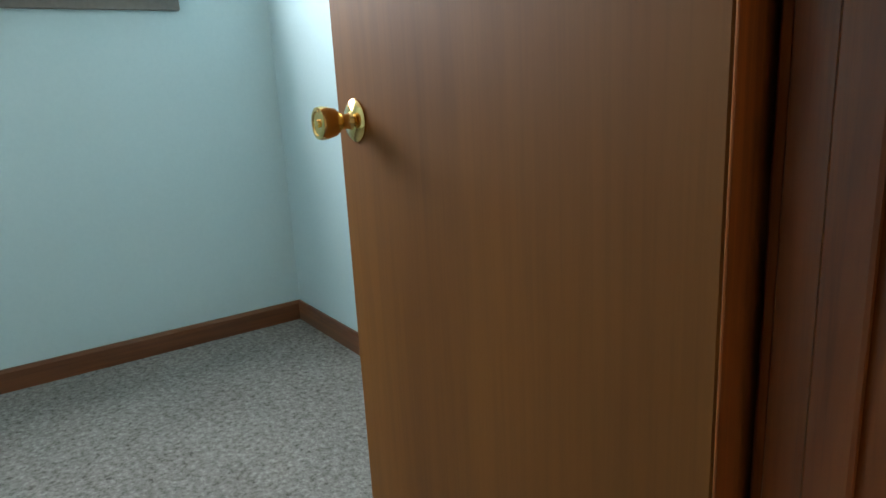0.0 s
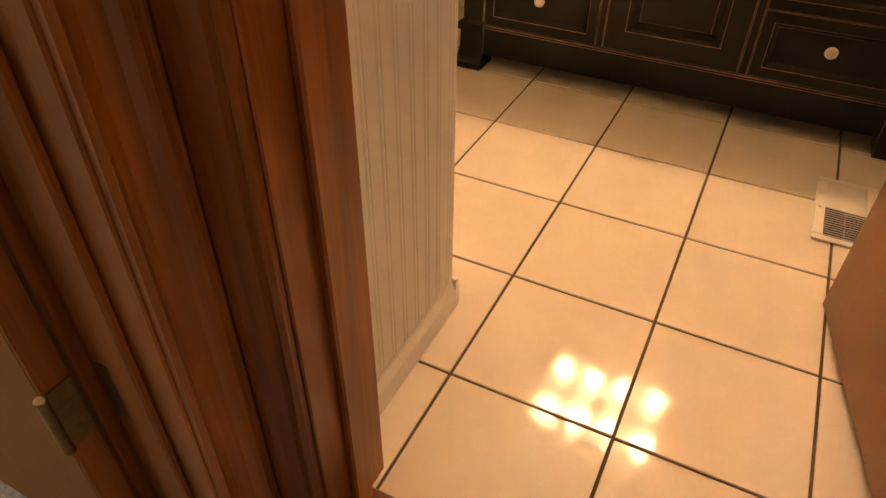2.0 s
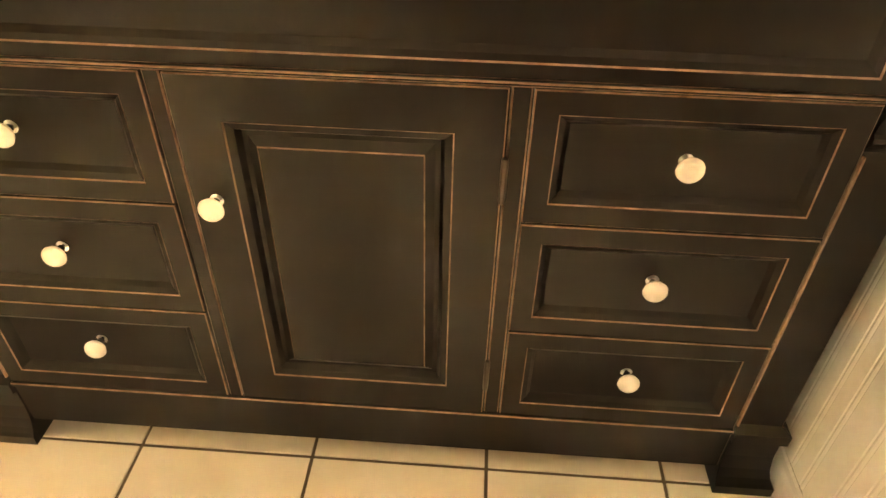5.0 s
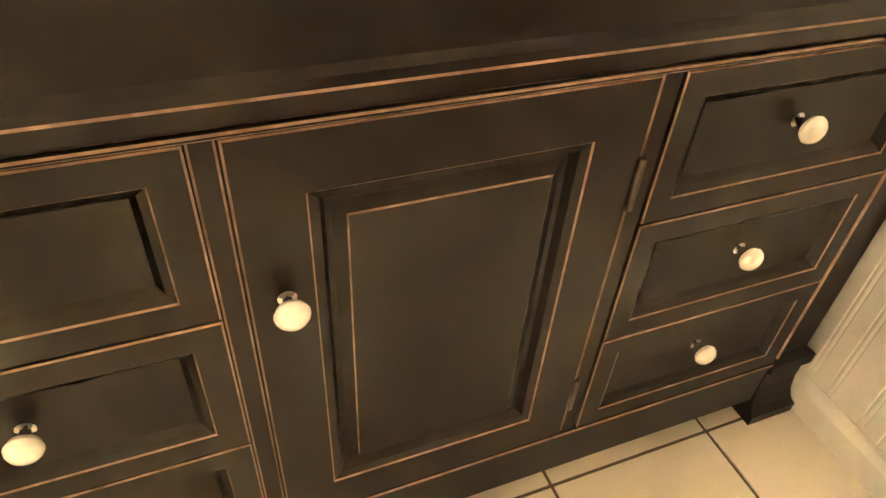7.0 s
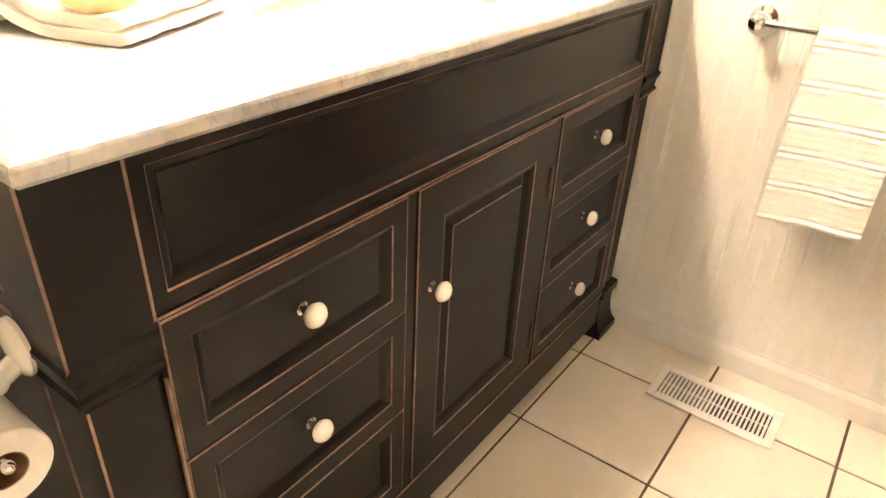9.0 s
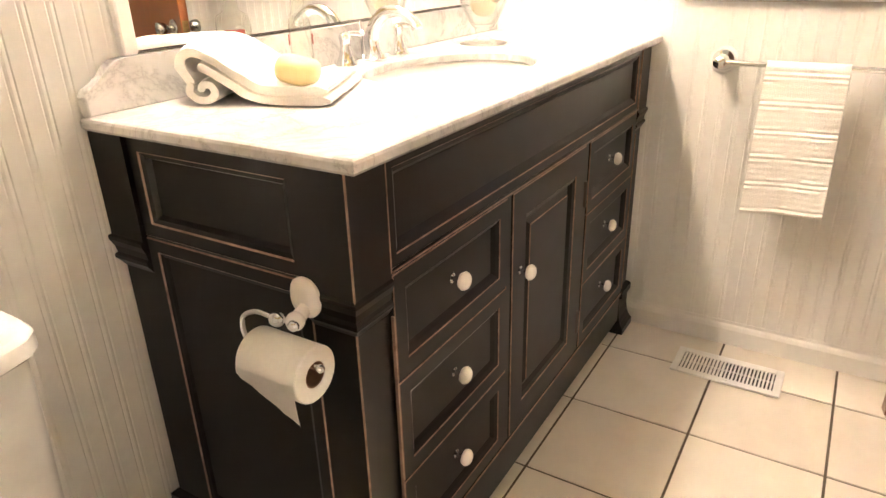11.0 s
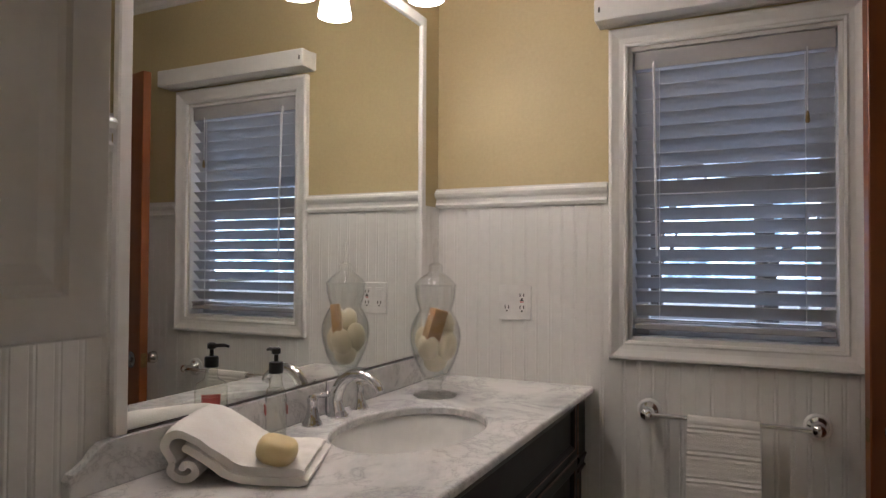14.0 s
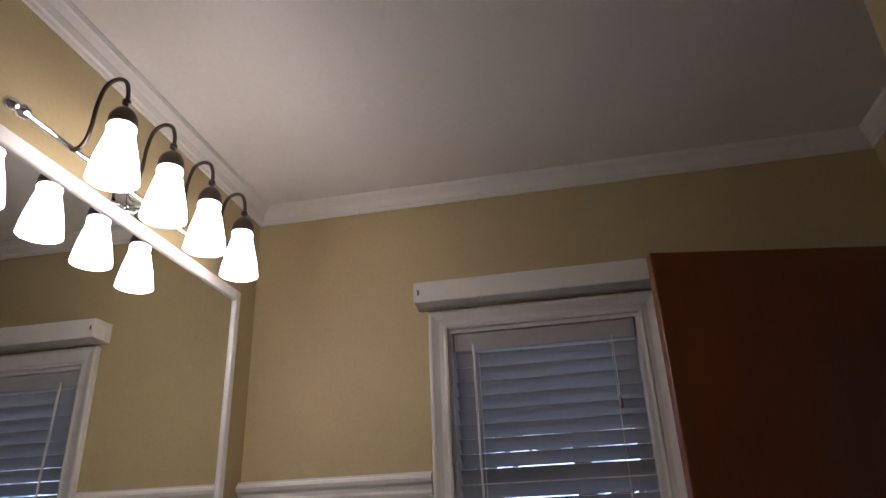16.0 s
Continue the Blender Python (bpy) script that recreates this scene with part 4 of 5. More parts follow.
loops = []
for ring, z in ((inner, CZ0 + 0.001), (inner, CZ1 - 0.004), ([(SXC + (x - SXC) * 1.02, SYC + (y - SYC) * 1.028) for x, y in inner], CZ1), ([inset_pt(p, 0.006) for p in outer], CZ1), ([inset_pt(p, 0.0018) for p in outer], CZ1 - 0.002),
                (outer, CZ1 - 0.006), (outer, CZ0 + 0.005), ([inset_pt(p, 0.005) for p in outer], CZ0)):
    loops.append([bm.verts.new((x, y, z)) for x, y in ring])
loops.append(loops[0])
for a, b in zip(loops, loops[1:]):
    for i in range(N):
        try:
            bm.faces.new((a[i], a[(i + 1) % N], b[(i + 1) % N], b[i]))
        except ValueError:
            pass
part("slab", bm, M_MARBLE, top)
basin = thing("undermount_basin", (SXC, SYC, 0.71), "white oval undermount porcelain basin", "basin")
bm = bmesh.new()
rings = []
for k_, (s, z) in enumerate(((1.06, CZ0 - 0.0005), (1.03, CZ0 - 0.004), (1.0, CZ0 - 0.02), (0.95, CZ0 - 0.06), (0.84, CZ0 - 0.10), (0.62, CZ0 - 0.128), (0.3, CZ0 - 0.14), (0.1, CZ0 - 0.143))):
    rings.append([bm.verts.new((SXC + SA * s * math.cos(2 * math.pi * i / 40), SYC + SB * s * math.sin(2 * math.pi * i / 40), z)) for i in range(40)])
for a, b in zip(rings, rings[1:]):
    for i in range(40):
        bm.faces.new((a[i], a[(i + 1) % 40], b[(i + 1) % 40], b[i]))
bm.faces.new(rings[-1])
part("bowl", bm, M_PORCELAIN, basin, "", True)
part("drain", lathe(bmesh.new(), [(0.021, 0.0), (0.021, 0.003), (0.017, 0.004), (0.012, 0.0015), (0.001, 0.002)], Matrix.Translation((SXC, SYC, CZ0 - 0.142)), 20), M_CHROME, basin, "chrome drain", True)
splash = thing("marble_backsplash", (0.4, YM - 0.02, CZ1), "low white marble backsplash with a curved end", "backsplash")
bm = bmesh.new()
prof = [(CX0 + 0.006, CZ1 + 0.0005), (CX0 + 0.004, CZ1 + 0.030), (CX0 + 0.010, CZ1 + 0.040), (CX0 + 0.024, CZ1 + 0.046), (CX0 + 0.040, CZ1 + 0.056), (CX0 + 0.052, CZ1 + 0.070), (CX0 + 0.066, CZ1 + 0.078), (CX0 + 0.085, CZ1 + 0.080), (CX1 - 0.001, CZ1 + 0.080), (CX1 - 0.001, CZ1 + 0.0005)]
f0 = [bm.verts.new((x, YM - 0.032, z)) for x, z in prof]
f1 = [bm.verts.new((x, YM - 0.0115, z)) for x, z in prof]
bm.faces.new(f0), bm.faces.new(f1[::-1])
for i in range(len(prof)):
    bm.faces.new((f0[i], f0[(i + 1) % len(prof)], f1[(i + 1) % len(prof)], f1[i]))
bmesh.ops.bevel(bm, geom=[e for e in bm.edges if all(abs(v.co.y - (YM - 0.032)) < 1e-5 for v in e.verts)], offset=0.002, segments=1, affect='EDGES')
part("slab", bm, M_MARBLE, splash)

# ---- mirror ----
MX0, MX1, MZ0, MZ1 = -0.156, 0.936, CZ1 + 0.0835, 2.040
mir = thing("wall_mirror", (0.41, YM, MZ0), "large frameless mirror in narrow white trim above the vanity", "mirror")
part("glass", new_box(MX0, MX1, YM - 0.020, YM - 0.0105, MZ0, MZ1, bevel=0.002), M_MIRROR, mir)
for q in ((MX0 - 0.028, MX0 - 0.0005, MZ0 - 0.0025, MZ1 + 0.035), (MX1 + 0.0005, MX1 + 0.028, MZ0 - 0.0025, MZ1 + 0.035), (MX0, MX1, MZ1 + 0.0005, MZ1 + 0.035)):
    part("trim", new_box(q[0], q[1], YM - 0.028, YM - 0.0105, q[2], q[3], bevel=0.003), M_WHITE, mir)
part("channel", new_box(MX0, MX1, YM - 0.023, YM - 0.0105, MZ0 - 0.0025, MZ0 - 0.0003), M_DARKMETAL, mir, "thin dark metal channel")

# ---- vanity light ----
LY, LZ = YM - 0.060, 2.100
lamp = thing("vanity_light", (0.42, YM, LZ), "chrome bar light with four lit bell glass shades", "wall light")
part("canopy", lathe(bmesh.new(), [(0.062, 0.0), (0.062, 0.008), (0.052, 0.016), (0.02, 0.02), (0.012, 0.034), (0.012, 0.060)], Matrix.Translation((0.42, YM - 0.0005, LZ)) @ Matrix.Rotation(math.pi / 2, 4, 'X'), 24), M_CHROME, lamp, "", True)
part("bar", tube(bmesh.new(), [(0.045, LY, LZ), (0.800, LY, LZ)], 0.0065, 14), M_CHROME, lamp, "", True)
for x, s in ((0.045, -1), (0.800, 1)):
    part("finial", lathe(bmesh.new(), [(0.010, 0.0), (0.0145, 0.006), (0.0145, 0.02), (0.009, 0.026), (0.012, 0.034), (0.013, 0.043), (0.008, 0.052), (0.001, 0.055)], Matrix.Translation((x, LY, LZ)) @ Matrix.Rotation(s * math.pi / 2, 4, 'Y'), 16), M_CHROME, lamp, "", True)
for x in (0.157, 0.328, 0.500, 0.674):
    SY = YM - 0.172
    part("arm", tube(bmesh.new(), smooth_path([(x, LY, LZ), (x, LY - 0.012, LZ - 0.008), (x, LY - 0.030, LZ + 0.004), (x, LY - 0.040, LZ + 0.040), (x, LY - 0.044, LZ + 0.095), (x, LY - 0.056, LZ + 0.138), (x, LY - 0.080, LZ + 0.152), (x, SY + 0.010, LZ + 0.142), (x, SY, LZ + 0.112), (x, SY, LZ + 0.072)], 5), 0.0046, 10), M_DARKMETAL, lamp, "dark chrome goose-neck arm", True)
    at = Matrix.Translation((x, SY, LZ))
    part("arm_collar", lathe(bmesh.new(), [(0.005, 0.094), (0.0085, 0.092), (0.0085, 0.084), (0.005, 0.082)], at, 14), M_DARKMETAL, lamp, "dark metal collar", True)
    part("shade_cap", lathe(bmesh.new(), [(0.006, 0.076), (0.011, 0.072), (0.020, 0.064), (0.0275, 0.050), (0.029, 0.036), (0.029, 0.030), (0.026, 0.0295)], at, 24), M_DARKMETAL, lamp, "dark metal cap", True)
    sh = part("shade", lathe(bmesh.new(), [(0.0245, 0.034), (0.0265, 0.028), (0.0285, 0.024), (0.0275, 0.018), (0.0265, 0.013), (0.0300, 0.000), (0.0355, -0.022), (0.0410, -0.046), (0.0455, -0.070), (0.0480, -0.088), (0.0490, -0.094),
                                             (0.0470, -0.0945), (0.0435, -0.070), (0.0390, -0.046), (0.0335, -0.022), (0.0280, 0.000), (0.0245, 0.013), (0.0235, 0.032)], at, 32, False), M_SHADE, lamp, "lit frosted bell glass shade", True)
    part("bulb", lathe(bmesh.new(), [(0.012, 0.030), (0.013, 0.016), (0.020, -0.004), (0.024, -0.026), (0.020, -0.046), (0.011, -0.058), (0.001, -0.061)], at, 16), M_BULB, sh, "lit bulb", True)

# ---- on the marble top ----
fau = thing("faucet", (0.408, 1.362, CZ1), "polished chrome widespread faucet with two lever handles", "faucet")
part("base", lathe(bmesh.new(), [(0.027, 0.0), (0.027, 0.004), (0.022, 0.009), (0.018, 0.016)], Matrix.Translation((0.408, 1.362, CZ1)), 24), M_CHROME, fau, "", True)
sp = smooth_path([(0.408, 1.362, CZ1 + 0.01), (0.408, 1.368, CZ1 + 0.045), (0.408, 1.352, CZ1 + 0.082), (0.408, 1.322, CZ1 + 0.105), (0.408, 1.288, CZ1 + 0.106), (0.408, 1.262, CZ1 + 0.094), (0.408, 1.246, CZ1 + 0.080)], 6)
part("spout", tube(bmesh.new(), sp, [0.0185 - 0.0075 * min(1, i / 26) for i in range(len(sp))], 16), M_CHROME, fau, "", True)
part("aerator", lathe(bmesh.new(), [(0.0115, 0.006), (0.0125, 0.0), (0.0125, -0.008), (0.010, -0.010)], Matrix.Translation((0.408, 1.247, CZ1 + 0.078)) @ Matrix.Rotation(radians(-25), 4, 'X'), 16), M_CHROME, fau, "", True)
part("lift_rod", tube(bmesh.new(), [(0.408, 1.396, CZ1), (0.408, 1.398, CZ1 + 0.085)], 0.003, 8), M_CHROME, fau, "", True)
for x in (0.312, 0.512):
    h = part("handle_base", lathe(bmesh.new(), [(0.024, 0.0), (0.024, 0.003), (0.020, 0.010), (0.0145, 0.024), (0.0115, 0.042), (0.012, 0.054), (0.0135, 0.060), (0.010, 0.068), (0.001, 0.071)], Matrix.Translation((x, 1.367, CZ1)), 20), M_CHROME, fau, "", True)
    part("lever", tube(bmesh.new(), smooth_path([(x, 1.367, CZ1 + 0.061), (x + 0.025, 1.374, CZ1 + 0.064), (x + 0.052, 1.370, CZ1 + 0.060), (x + 0.066, 1.368, CZ1 + 0.062)], 4), [0.0065] * 9 + [0.0055, 0.006, 0.0075, 0.006], 10), M_CHROME, h, "", True)

jar = thing("apothecary_jar", (0.744, 1.262, CZ1), "tall clear glass apothecary jar holding soaps", "jar")
JM = Matrix.Translation((0.744, 1.262, CZ1 + 0.0005))
part("glass_body", lathe(bmesh.new(), [(0.0010, 0.0000), (0.0605, 0.0010), (0.0626, 0.0040), (0.0540, 0.0070), (0.0300, 0.0100), (0.0200, 0.0160), (0.0185, 0.0240), (0.0200, 0.0310), (0.0225, 0.0360), (0.0215, 0.0400), (0.0294, 0.0460), (0.0407, 0.0648), (0.0565, 0.0968), (0.0678, 0.1312), (0.0729, 0.1632), (0.0718, 0.1878), (0.0633, 0.2125),
                                       (0.0542, 0.2309), (0.0464, 0.2420), (0.0485, 0.2517), (0.0541, 0.2673), (0.0576, 0.2848), (0.0581, 0.3022), (0.0597, 0.3100),
                                       (0.0571, 0.3100), (0.0556, 0.3022), (0.0551, 0.2848), (0.0515, 0.2673), (0.0459, 0.2517), (0.0439, 0.2420), (0.0514, 0.2297), (0.0605, 0.2112), (0.0689, 0.1878), (0.0701, 0.1632), (0.0650, 0.1312), (0.0537, 0.0992), (0.0373, 0.0672), (0.0249, 0.0500), (0.0010, 0.0470)], JM, 44), M_GLASS, jar, "", True)
part("glass_lid", lathe(bmesh.new(), [(0.001, 0.3122), (0.054, 0.3114), (0.0600, 0.3127), (0.0600, 0.3161), (0.054, 0.3205), (0.047, 0.3300), (0.036, 0.3396), (0.024, 0.3465), (0.0195, 0.3534), (0.0200, 0.3656), (0.0195, 0.3708), (0.0130, 0.3743), (0.0070, 0.3768), (0.0060, 0.3820), (0.0080, 0.3986), (0.0088, 0.4106), (0.0065, 0.4272), (0.0035, 0.4422), (0.001, 0.4482)], JM, 36), M_GLASS, jar, "clear glass lid with a tall finial", True)


def ellipsoid(bm, c, r, rot=(0, 0, 0), seg=20, power=1.0):
    m = Matrix.LocRotScale(c, Euler([radians(a) for a in rot]), r)
    bmesh.ops.create_uvsphere(bm, u_segments=seg, v_segments=seg // 2, radius=1.0, matrix=m)
    return bm


for c, r, rot in (((0.0, 0.0, 0.096), (0.034, 0.034, 0.032), (0, 10, 0)), ((-0.032, 0.006, 0.138), (0.032, 0.031, 0.042), (10, -25, 0)), ((0.034, 0.010, 0.136), (0.032, 0.031, 0.041), (0, 22, 0)), ((0.004, -0.035, 0.140), (0.032, 0.028, 0.042), (0, 10, 0)),
                  ((0.004, 0.036, 0.152), (0.032, 0.027, 0.041), (0, -15, 0)), ((0.028, -0.014, 0.194), (0.031, 0.030, 0.041), (0, 32, 10))):
    e = solid("egg_soap", ellipsoid(bmesh.new(), (0.744 + c[0], 1.262 + c[1], CZ1 + c[2] + 0.004), r, rot), M_SOAPBALL, "cream egg-shaped soap inside the glass jar", "soap", "soaps in the jar", smooth=True)
bm = new_box(-0.025, 0.025, -0.014, 0.014, -0.047, 0.047, bevel=0.005, seg=2, m=Matrix.Translation((0.716, 1.250, CZ1 + 0.203)) @ Euler((radians(8), radians(14), radians(-25))).to_matrix().to_4x4())
solid("soap_bar", bm, M_TANSOAP, "tan wrapped soap bar leaning inside the glass jar", "soap", smooth=True)

bot = thing("soap_dispenser", (0.132, 1.326, CZ1), "clear glass pump bottle of liquid soap with black pump", "soap dispenser")


def squarish(bm, x, y, levels, n=28, p=3.2):
    rings = []
    for z, a, b in levels:
        ring = []
        for i in range(n):
            t = 2 * math.pi * i / n
            c, s = math.cos(t), math.sin(t)
            k = (abs(c) ** p + abs(s) ** p) ** (-1 / p)
            ring.append(bm.verts.new((x + a * c * k, y + b * s * k, z)))
        rings.append(ring)
    for a, b in zip(rings, rings[1:]):
        for i in range(n):
            bm.faces.new((a[i], a[(i + 1) % n], b[(i + 1) % n], b[i]))
    bm.faces.new(rings[0][::-1]), bm.faces.new(rings[-1])
    return bm


bx, by = 0.132, 1.326
part("bottle", squarish(bmesh.new(), bx, by, [(CZ1 + 0.001, 0.032, 0.019), (CZ1 + 0.004, 0.034, 0.021), (CZ1 + 0.105, 0.034, 0.021), (CZ1 + 0.116, 0.030, 0.018), (CZ1 + 0.124, 0.015, 0.013), (CZ1 + 0.150, 0.012, 0.012)]), M_LIQUID, bot, "", True)
part("label", new_box(bx - 0.020, bx + 0.020, by - 0.0222, by - 0.0214, CZ1 + 0.068, CZ1 + 0.086), M_LABEL, bot, "small red printed label")
part("label", new_box(bx - 0.018, bx + 0.018, by + 0.0214, by + 0.0222, CZ1 + 0.068, CZ1 + 0.086), M_LABEL, bot, "small red printed label")
part("collar", lathe(bmesh.new(), [(0.0145, 0.150), (0.0150, 0.153), (0.0150, 0.170), (0.0135, 0.173), (0.006, 0.174)], Matrix.Translation((bx, by, CZ1)), 20), M_BLACKPLASTIC, bot, "black plastic", True)
part("pump_head", tube(bmesh.new(), [(bx, by, CZ1 + 0.172), (bx, by, CZ1 + 0.188), (bx, by, CZ1 + 0.190), (bx, by, CZ1 + 0.200), (bx, by, CZ1 + 0.203)], [0.0045, 0.0045, 0.0095, 0.0095, 0.006], 14), M_BLACKPLASTIC, bot, "black plastic pump", True)
part("nozzle", tube(bmesh.new(), [(bx + 0.006, by + 0.002, CZ1 + 0.196), (bx + 0.026, by + 0.010, CZ1 + 0.197), (bx + 0.036, by + 0.014, CZ1 + 0.194)], [0.0045, 0.004, 0.003], 10), M_BLACKPLASTIC, bot, "black plastic nozzle", True)
for q in bot.children:
    q.data.transform(Matrix.Rotation(radians(45), 4, 'Z'))

# folded cloth: B is its near corner, u runs away from it, w along the roll
CB, CU, CW = Vector((-0.045, 1.112, CZ1 + 0.0008)), Vector((-0.067, 0.173, 0)).normalized(), Vector((0.2, 0.093, 0)).normalized()
CM = Matrix(((CW.x, CU.x, 0, CB.x), (CW.y, CU.y, 0, CB.y), (0, 0, 1, CB.z), (0, 0, 0, 1))) @ Matrix.Diagonal((1.04, 1.14, 1.06, 1))
cloth = thing("washcloth", tuple(CB), "folded and rolled white terry washcloth on the marble", "washcloth")


def cloth_body(prof, w0, w1, n, seed, amp=0.0016):
    bm = bmesh.new()
    prev, k = None, len(prof)
    first = None
    for i in range(n + 1):
        w = w0 + (w1 - w0) * i / n
        e = 1 - 0.10 * (abs(2 * i / n - 1) ** 6)
        ring = []
        for u, z in prof:
            p = Vector((w, u, z * e))
            q = noise.noise_vector(p * 24 + Vector((seed, 0, 0))) * amp * 1.5 + noise.noise_vector(p * 70 + Vector((seed, 5, 0))) * amp * 0.5
            p += Vector((q.x, q.y, abs(q.z) if z > 0.002 else 0))
            ring.append(bm.verts.new(CM @ p))
        if prev:
            for j in range(k):
                bm.faces.new((prev[j], prev[(j + 1) % k], ring[(j + 1) % k], ring[j]))
        else:
            first = ring
        prev = ring
    bm.faces.new(first[::-1]), bm.faces.new(prev)
    return bm


def ribbon(pts, half, n=4):
    """The outline of a thick strip of cloth that follows (u, z) points, with rounded ends."""
    c = smooth_path([(u, z, 0) for u, z in pts], n)
    up, down = [], []
    for i, p in enumerate(c):
        d = (c[min(i + 1, len(c) - 1)] - c[max(i - 1, 0)]).normalized()
        h = half * (0.45 if i in (0, len(c) - 1) else 1.0)
        up.append((p.x - d.y * h, p.y + d.x * h))
        down.append((p.x + d.y * h, p.y - d.x * h))
    return up + down[::-1]


part("flat_fold", cloth_body(ribbon([(0.0, 0.0075), (0.05, 0.0075), (0.092, 0.0085), (0.120, 0.0155), (0.148, 0.0360), (0.172, 0.0540), (0.190, 0.0640)], 0.0066), 0.0, 0.220, 30, 1, 0.0018), M_TERRY, cloth, "", True)
part("top_fold", cloth_body(ribbon([(0.006, 0.0218), (0.050, 0.0222), (0.092, 0.0235), (0.116, 0.032), (0.145, 0.053), (0.174, 0.074), (0.197, 0.084), (0.214, 0.079), (0.219, 0.062), (0.210, 0.044), (0.204, 0.030)], 0.0072), 0.004, 0.200, 30, 2, 0.0022), M_TERRY, cloth, "", True)
part("roll", cloth_body(ribbon([(0.206, 0.035), (0.209, 0.020), (0.197, 0.0085), (0.180, 0.0085), (0.170, 0.019), (0.176, 0.031), (0.188, 0.031), (0.191, 0.021)], 0.0060), 0.000, 0.203, 30, 3, 0.0016), M_TERRY, cloth, "", True)
SM = Matrix.Translation((-0.028, 1.190, CZ1 + 0.0500)) @ Euler((radians(16), radians(4), radians(30))).to_matrix().to_4x4()
bm = bmesh.new()
lv = []
for i in range(9):
    a = -math.pi / 2 + math.pi * i / 8
    lv.append((0.0205 * math.sin(a), 0.050 * (0.50 + 0.5 * math.cos(a) ** 0.6) if abs(i - 4) < 4 else 0.026, 0.035 * (0.5 + 0.5 * math.cos(a) ** 0.6) if abs(i - 4) < 4 else 0.017))
squarish(bm, 0, 0, lv, 28, 2.6)
bmesh.ops.transform(bm, matrix=SM, verts=bm.verts)
solid("soap_bar", bm, M_SOAP, "rounded yellow soap bar lying on the folded washcloth", "soap", smooth=True)

# ---- on the window wall ----
bar = thing("towel_bar", (XW, 0.51, 0.843), "chrome towel bar with white ceramic end posts", "towel bar")
for y in (0.727, 0.290):
    p = part("post", lathe(bmesh.new(), [(0.030, 0.0), (0.030, 0.006), (0.026, 0.012), (0.018, 0.018), (0.0125, 0.026), (0.0125, 0.048), (0.016, 0.056), (0.016, 0.068), (0.010, 0.074), (0.001, 0.076)], Matrix.Translation((XW - 0.0095, y, 0.843)) @ Matrix.Rotation(-math.pi / 2, 4, 'Y'), 24), M_CHROME, bar, "", True)
    part("ceramic_rose", lathe(bmesh.new(), [(0.036, 0.0), (0.036, 0.004), (0.031, 0.009), (0.0302, 0.0095)], Matrix.Translation((XW - 0.0093, y, 0.843)) @ Matrix.Rotation(-math.pi / 2, 4, 'Y'), 24), M_PORCELAIN, p, "white ceramic rose", True)
part("rod", tube(bmesh.new(), [(XW - 0.069, 0.290, 0.843), (XW - 0.069, 0.727, 0.843)], 0.007, 14), M_CHROME, bar, "", True)
bm = bmesh.new()
ny, ns = 22, 110
xr, zr = XW - 0.069, 0.843
front, back = 0.385, 0.33
rows = []
for j in range(ns + 1):
    s = -back + (front + back + 0.03) * j / ns
    row = []
    for i in range(ny + 1):
        v = i / ny
        y = 0.430 + 0.184 * v
        rib = (0.0014 + 0.0005 * noise.noise(Vector((y * 18, s * 22, 4)))) * math.sin(s * 2 * math.pi / 0.0150 + 0.5 * noise.noise(Vector((y * 14, s * 9, 1))))
        if s < 0:
            x, z = xr + 0.012 + 0.004 * v, zr + s
        elif s < 0.03:
            a = math.pi * (s / 0.03)
            x, z = xr + 0.0115 * math.cos(a), zr + 0.0115 * math.sin(a)
            rib *= 0.4
        else:
            d = s - 0.03
            x = xr - 0.0125 - 0.012 * d / front - 0.006 * math.sin(v * 7 + 0.8) * d / front - rib
            z = zr - d + 0.012 * (1 - v) * d / front
            y += 0.012 * (v - 0.2) * d / front - 0.02 * d * 0.4
        x += 0.0008 * noise.noise(Vector((y * 40, s * 40, 0)))
        row.append(bm.verts.new((x, y, z)))
    rows.append(row)
for a, b in zip(rows, rows[1:]):
    for i in range(ny):
        bm.faces.new((a[i], a[i + 1], b[i + 1], b[i]))
bmesh.ops.recalc_face_normals(bm, faces=bm.faces)
bmesh.ops.solidify(bm, geom=list(bm.faces), thickness=0.0035)
solid("hand_towel", bm, M_TERRY, "white ribbed terry towel hanging over the towel bar", "towel", smooth=True)

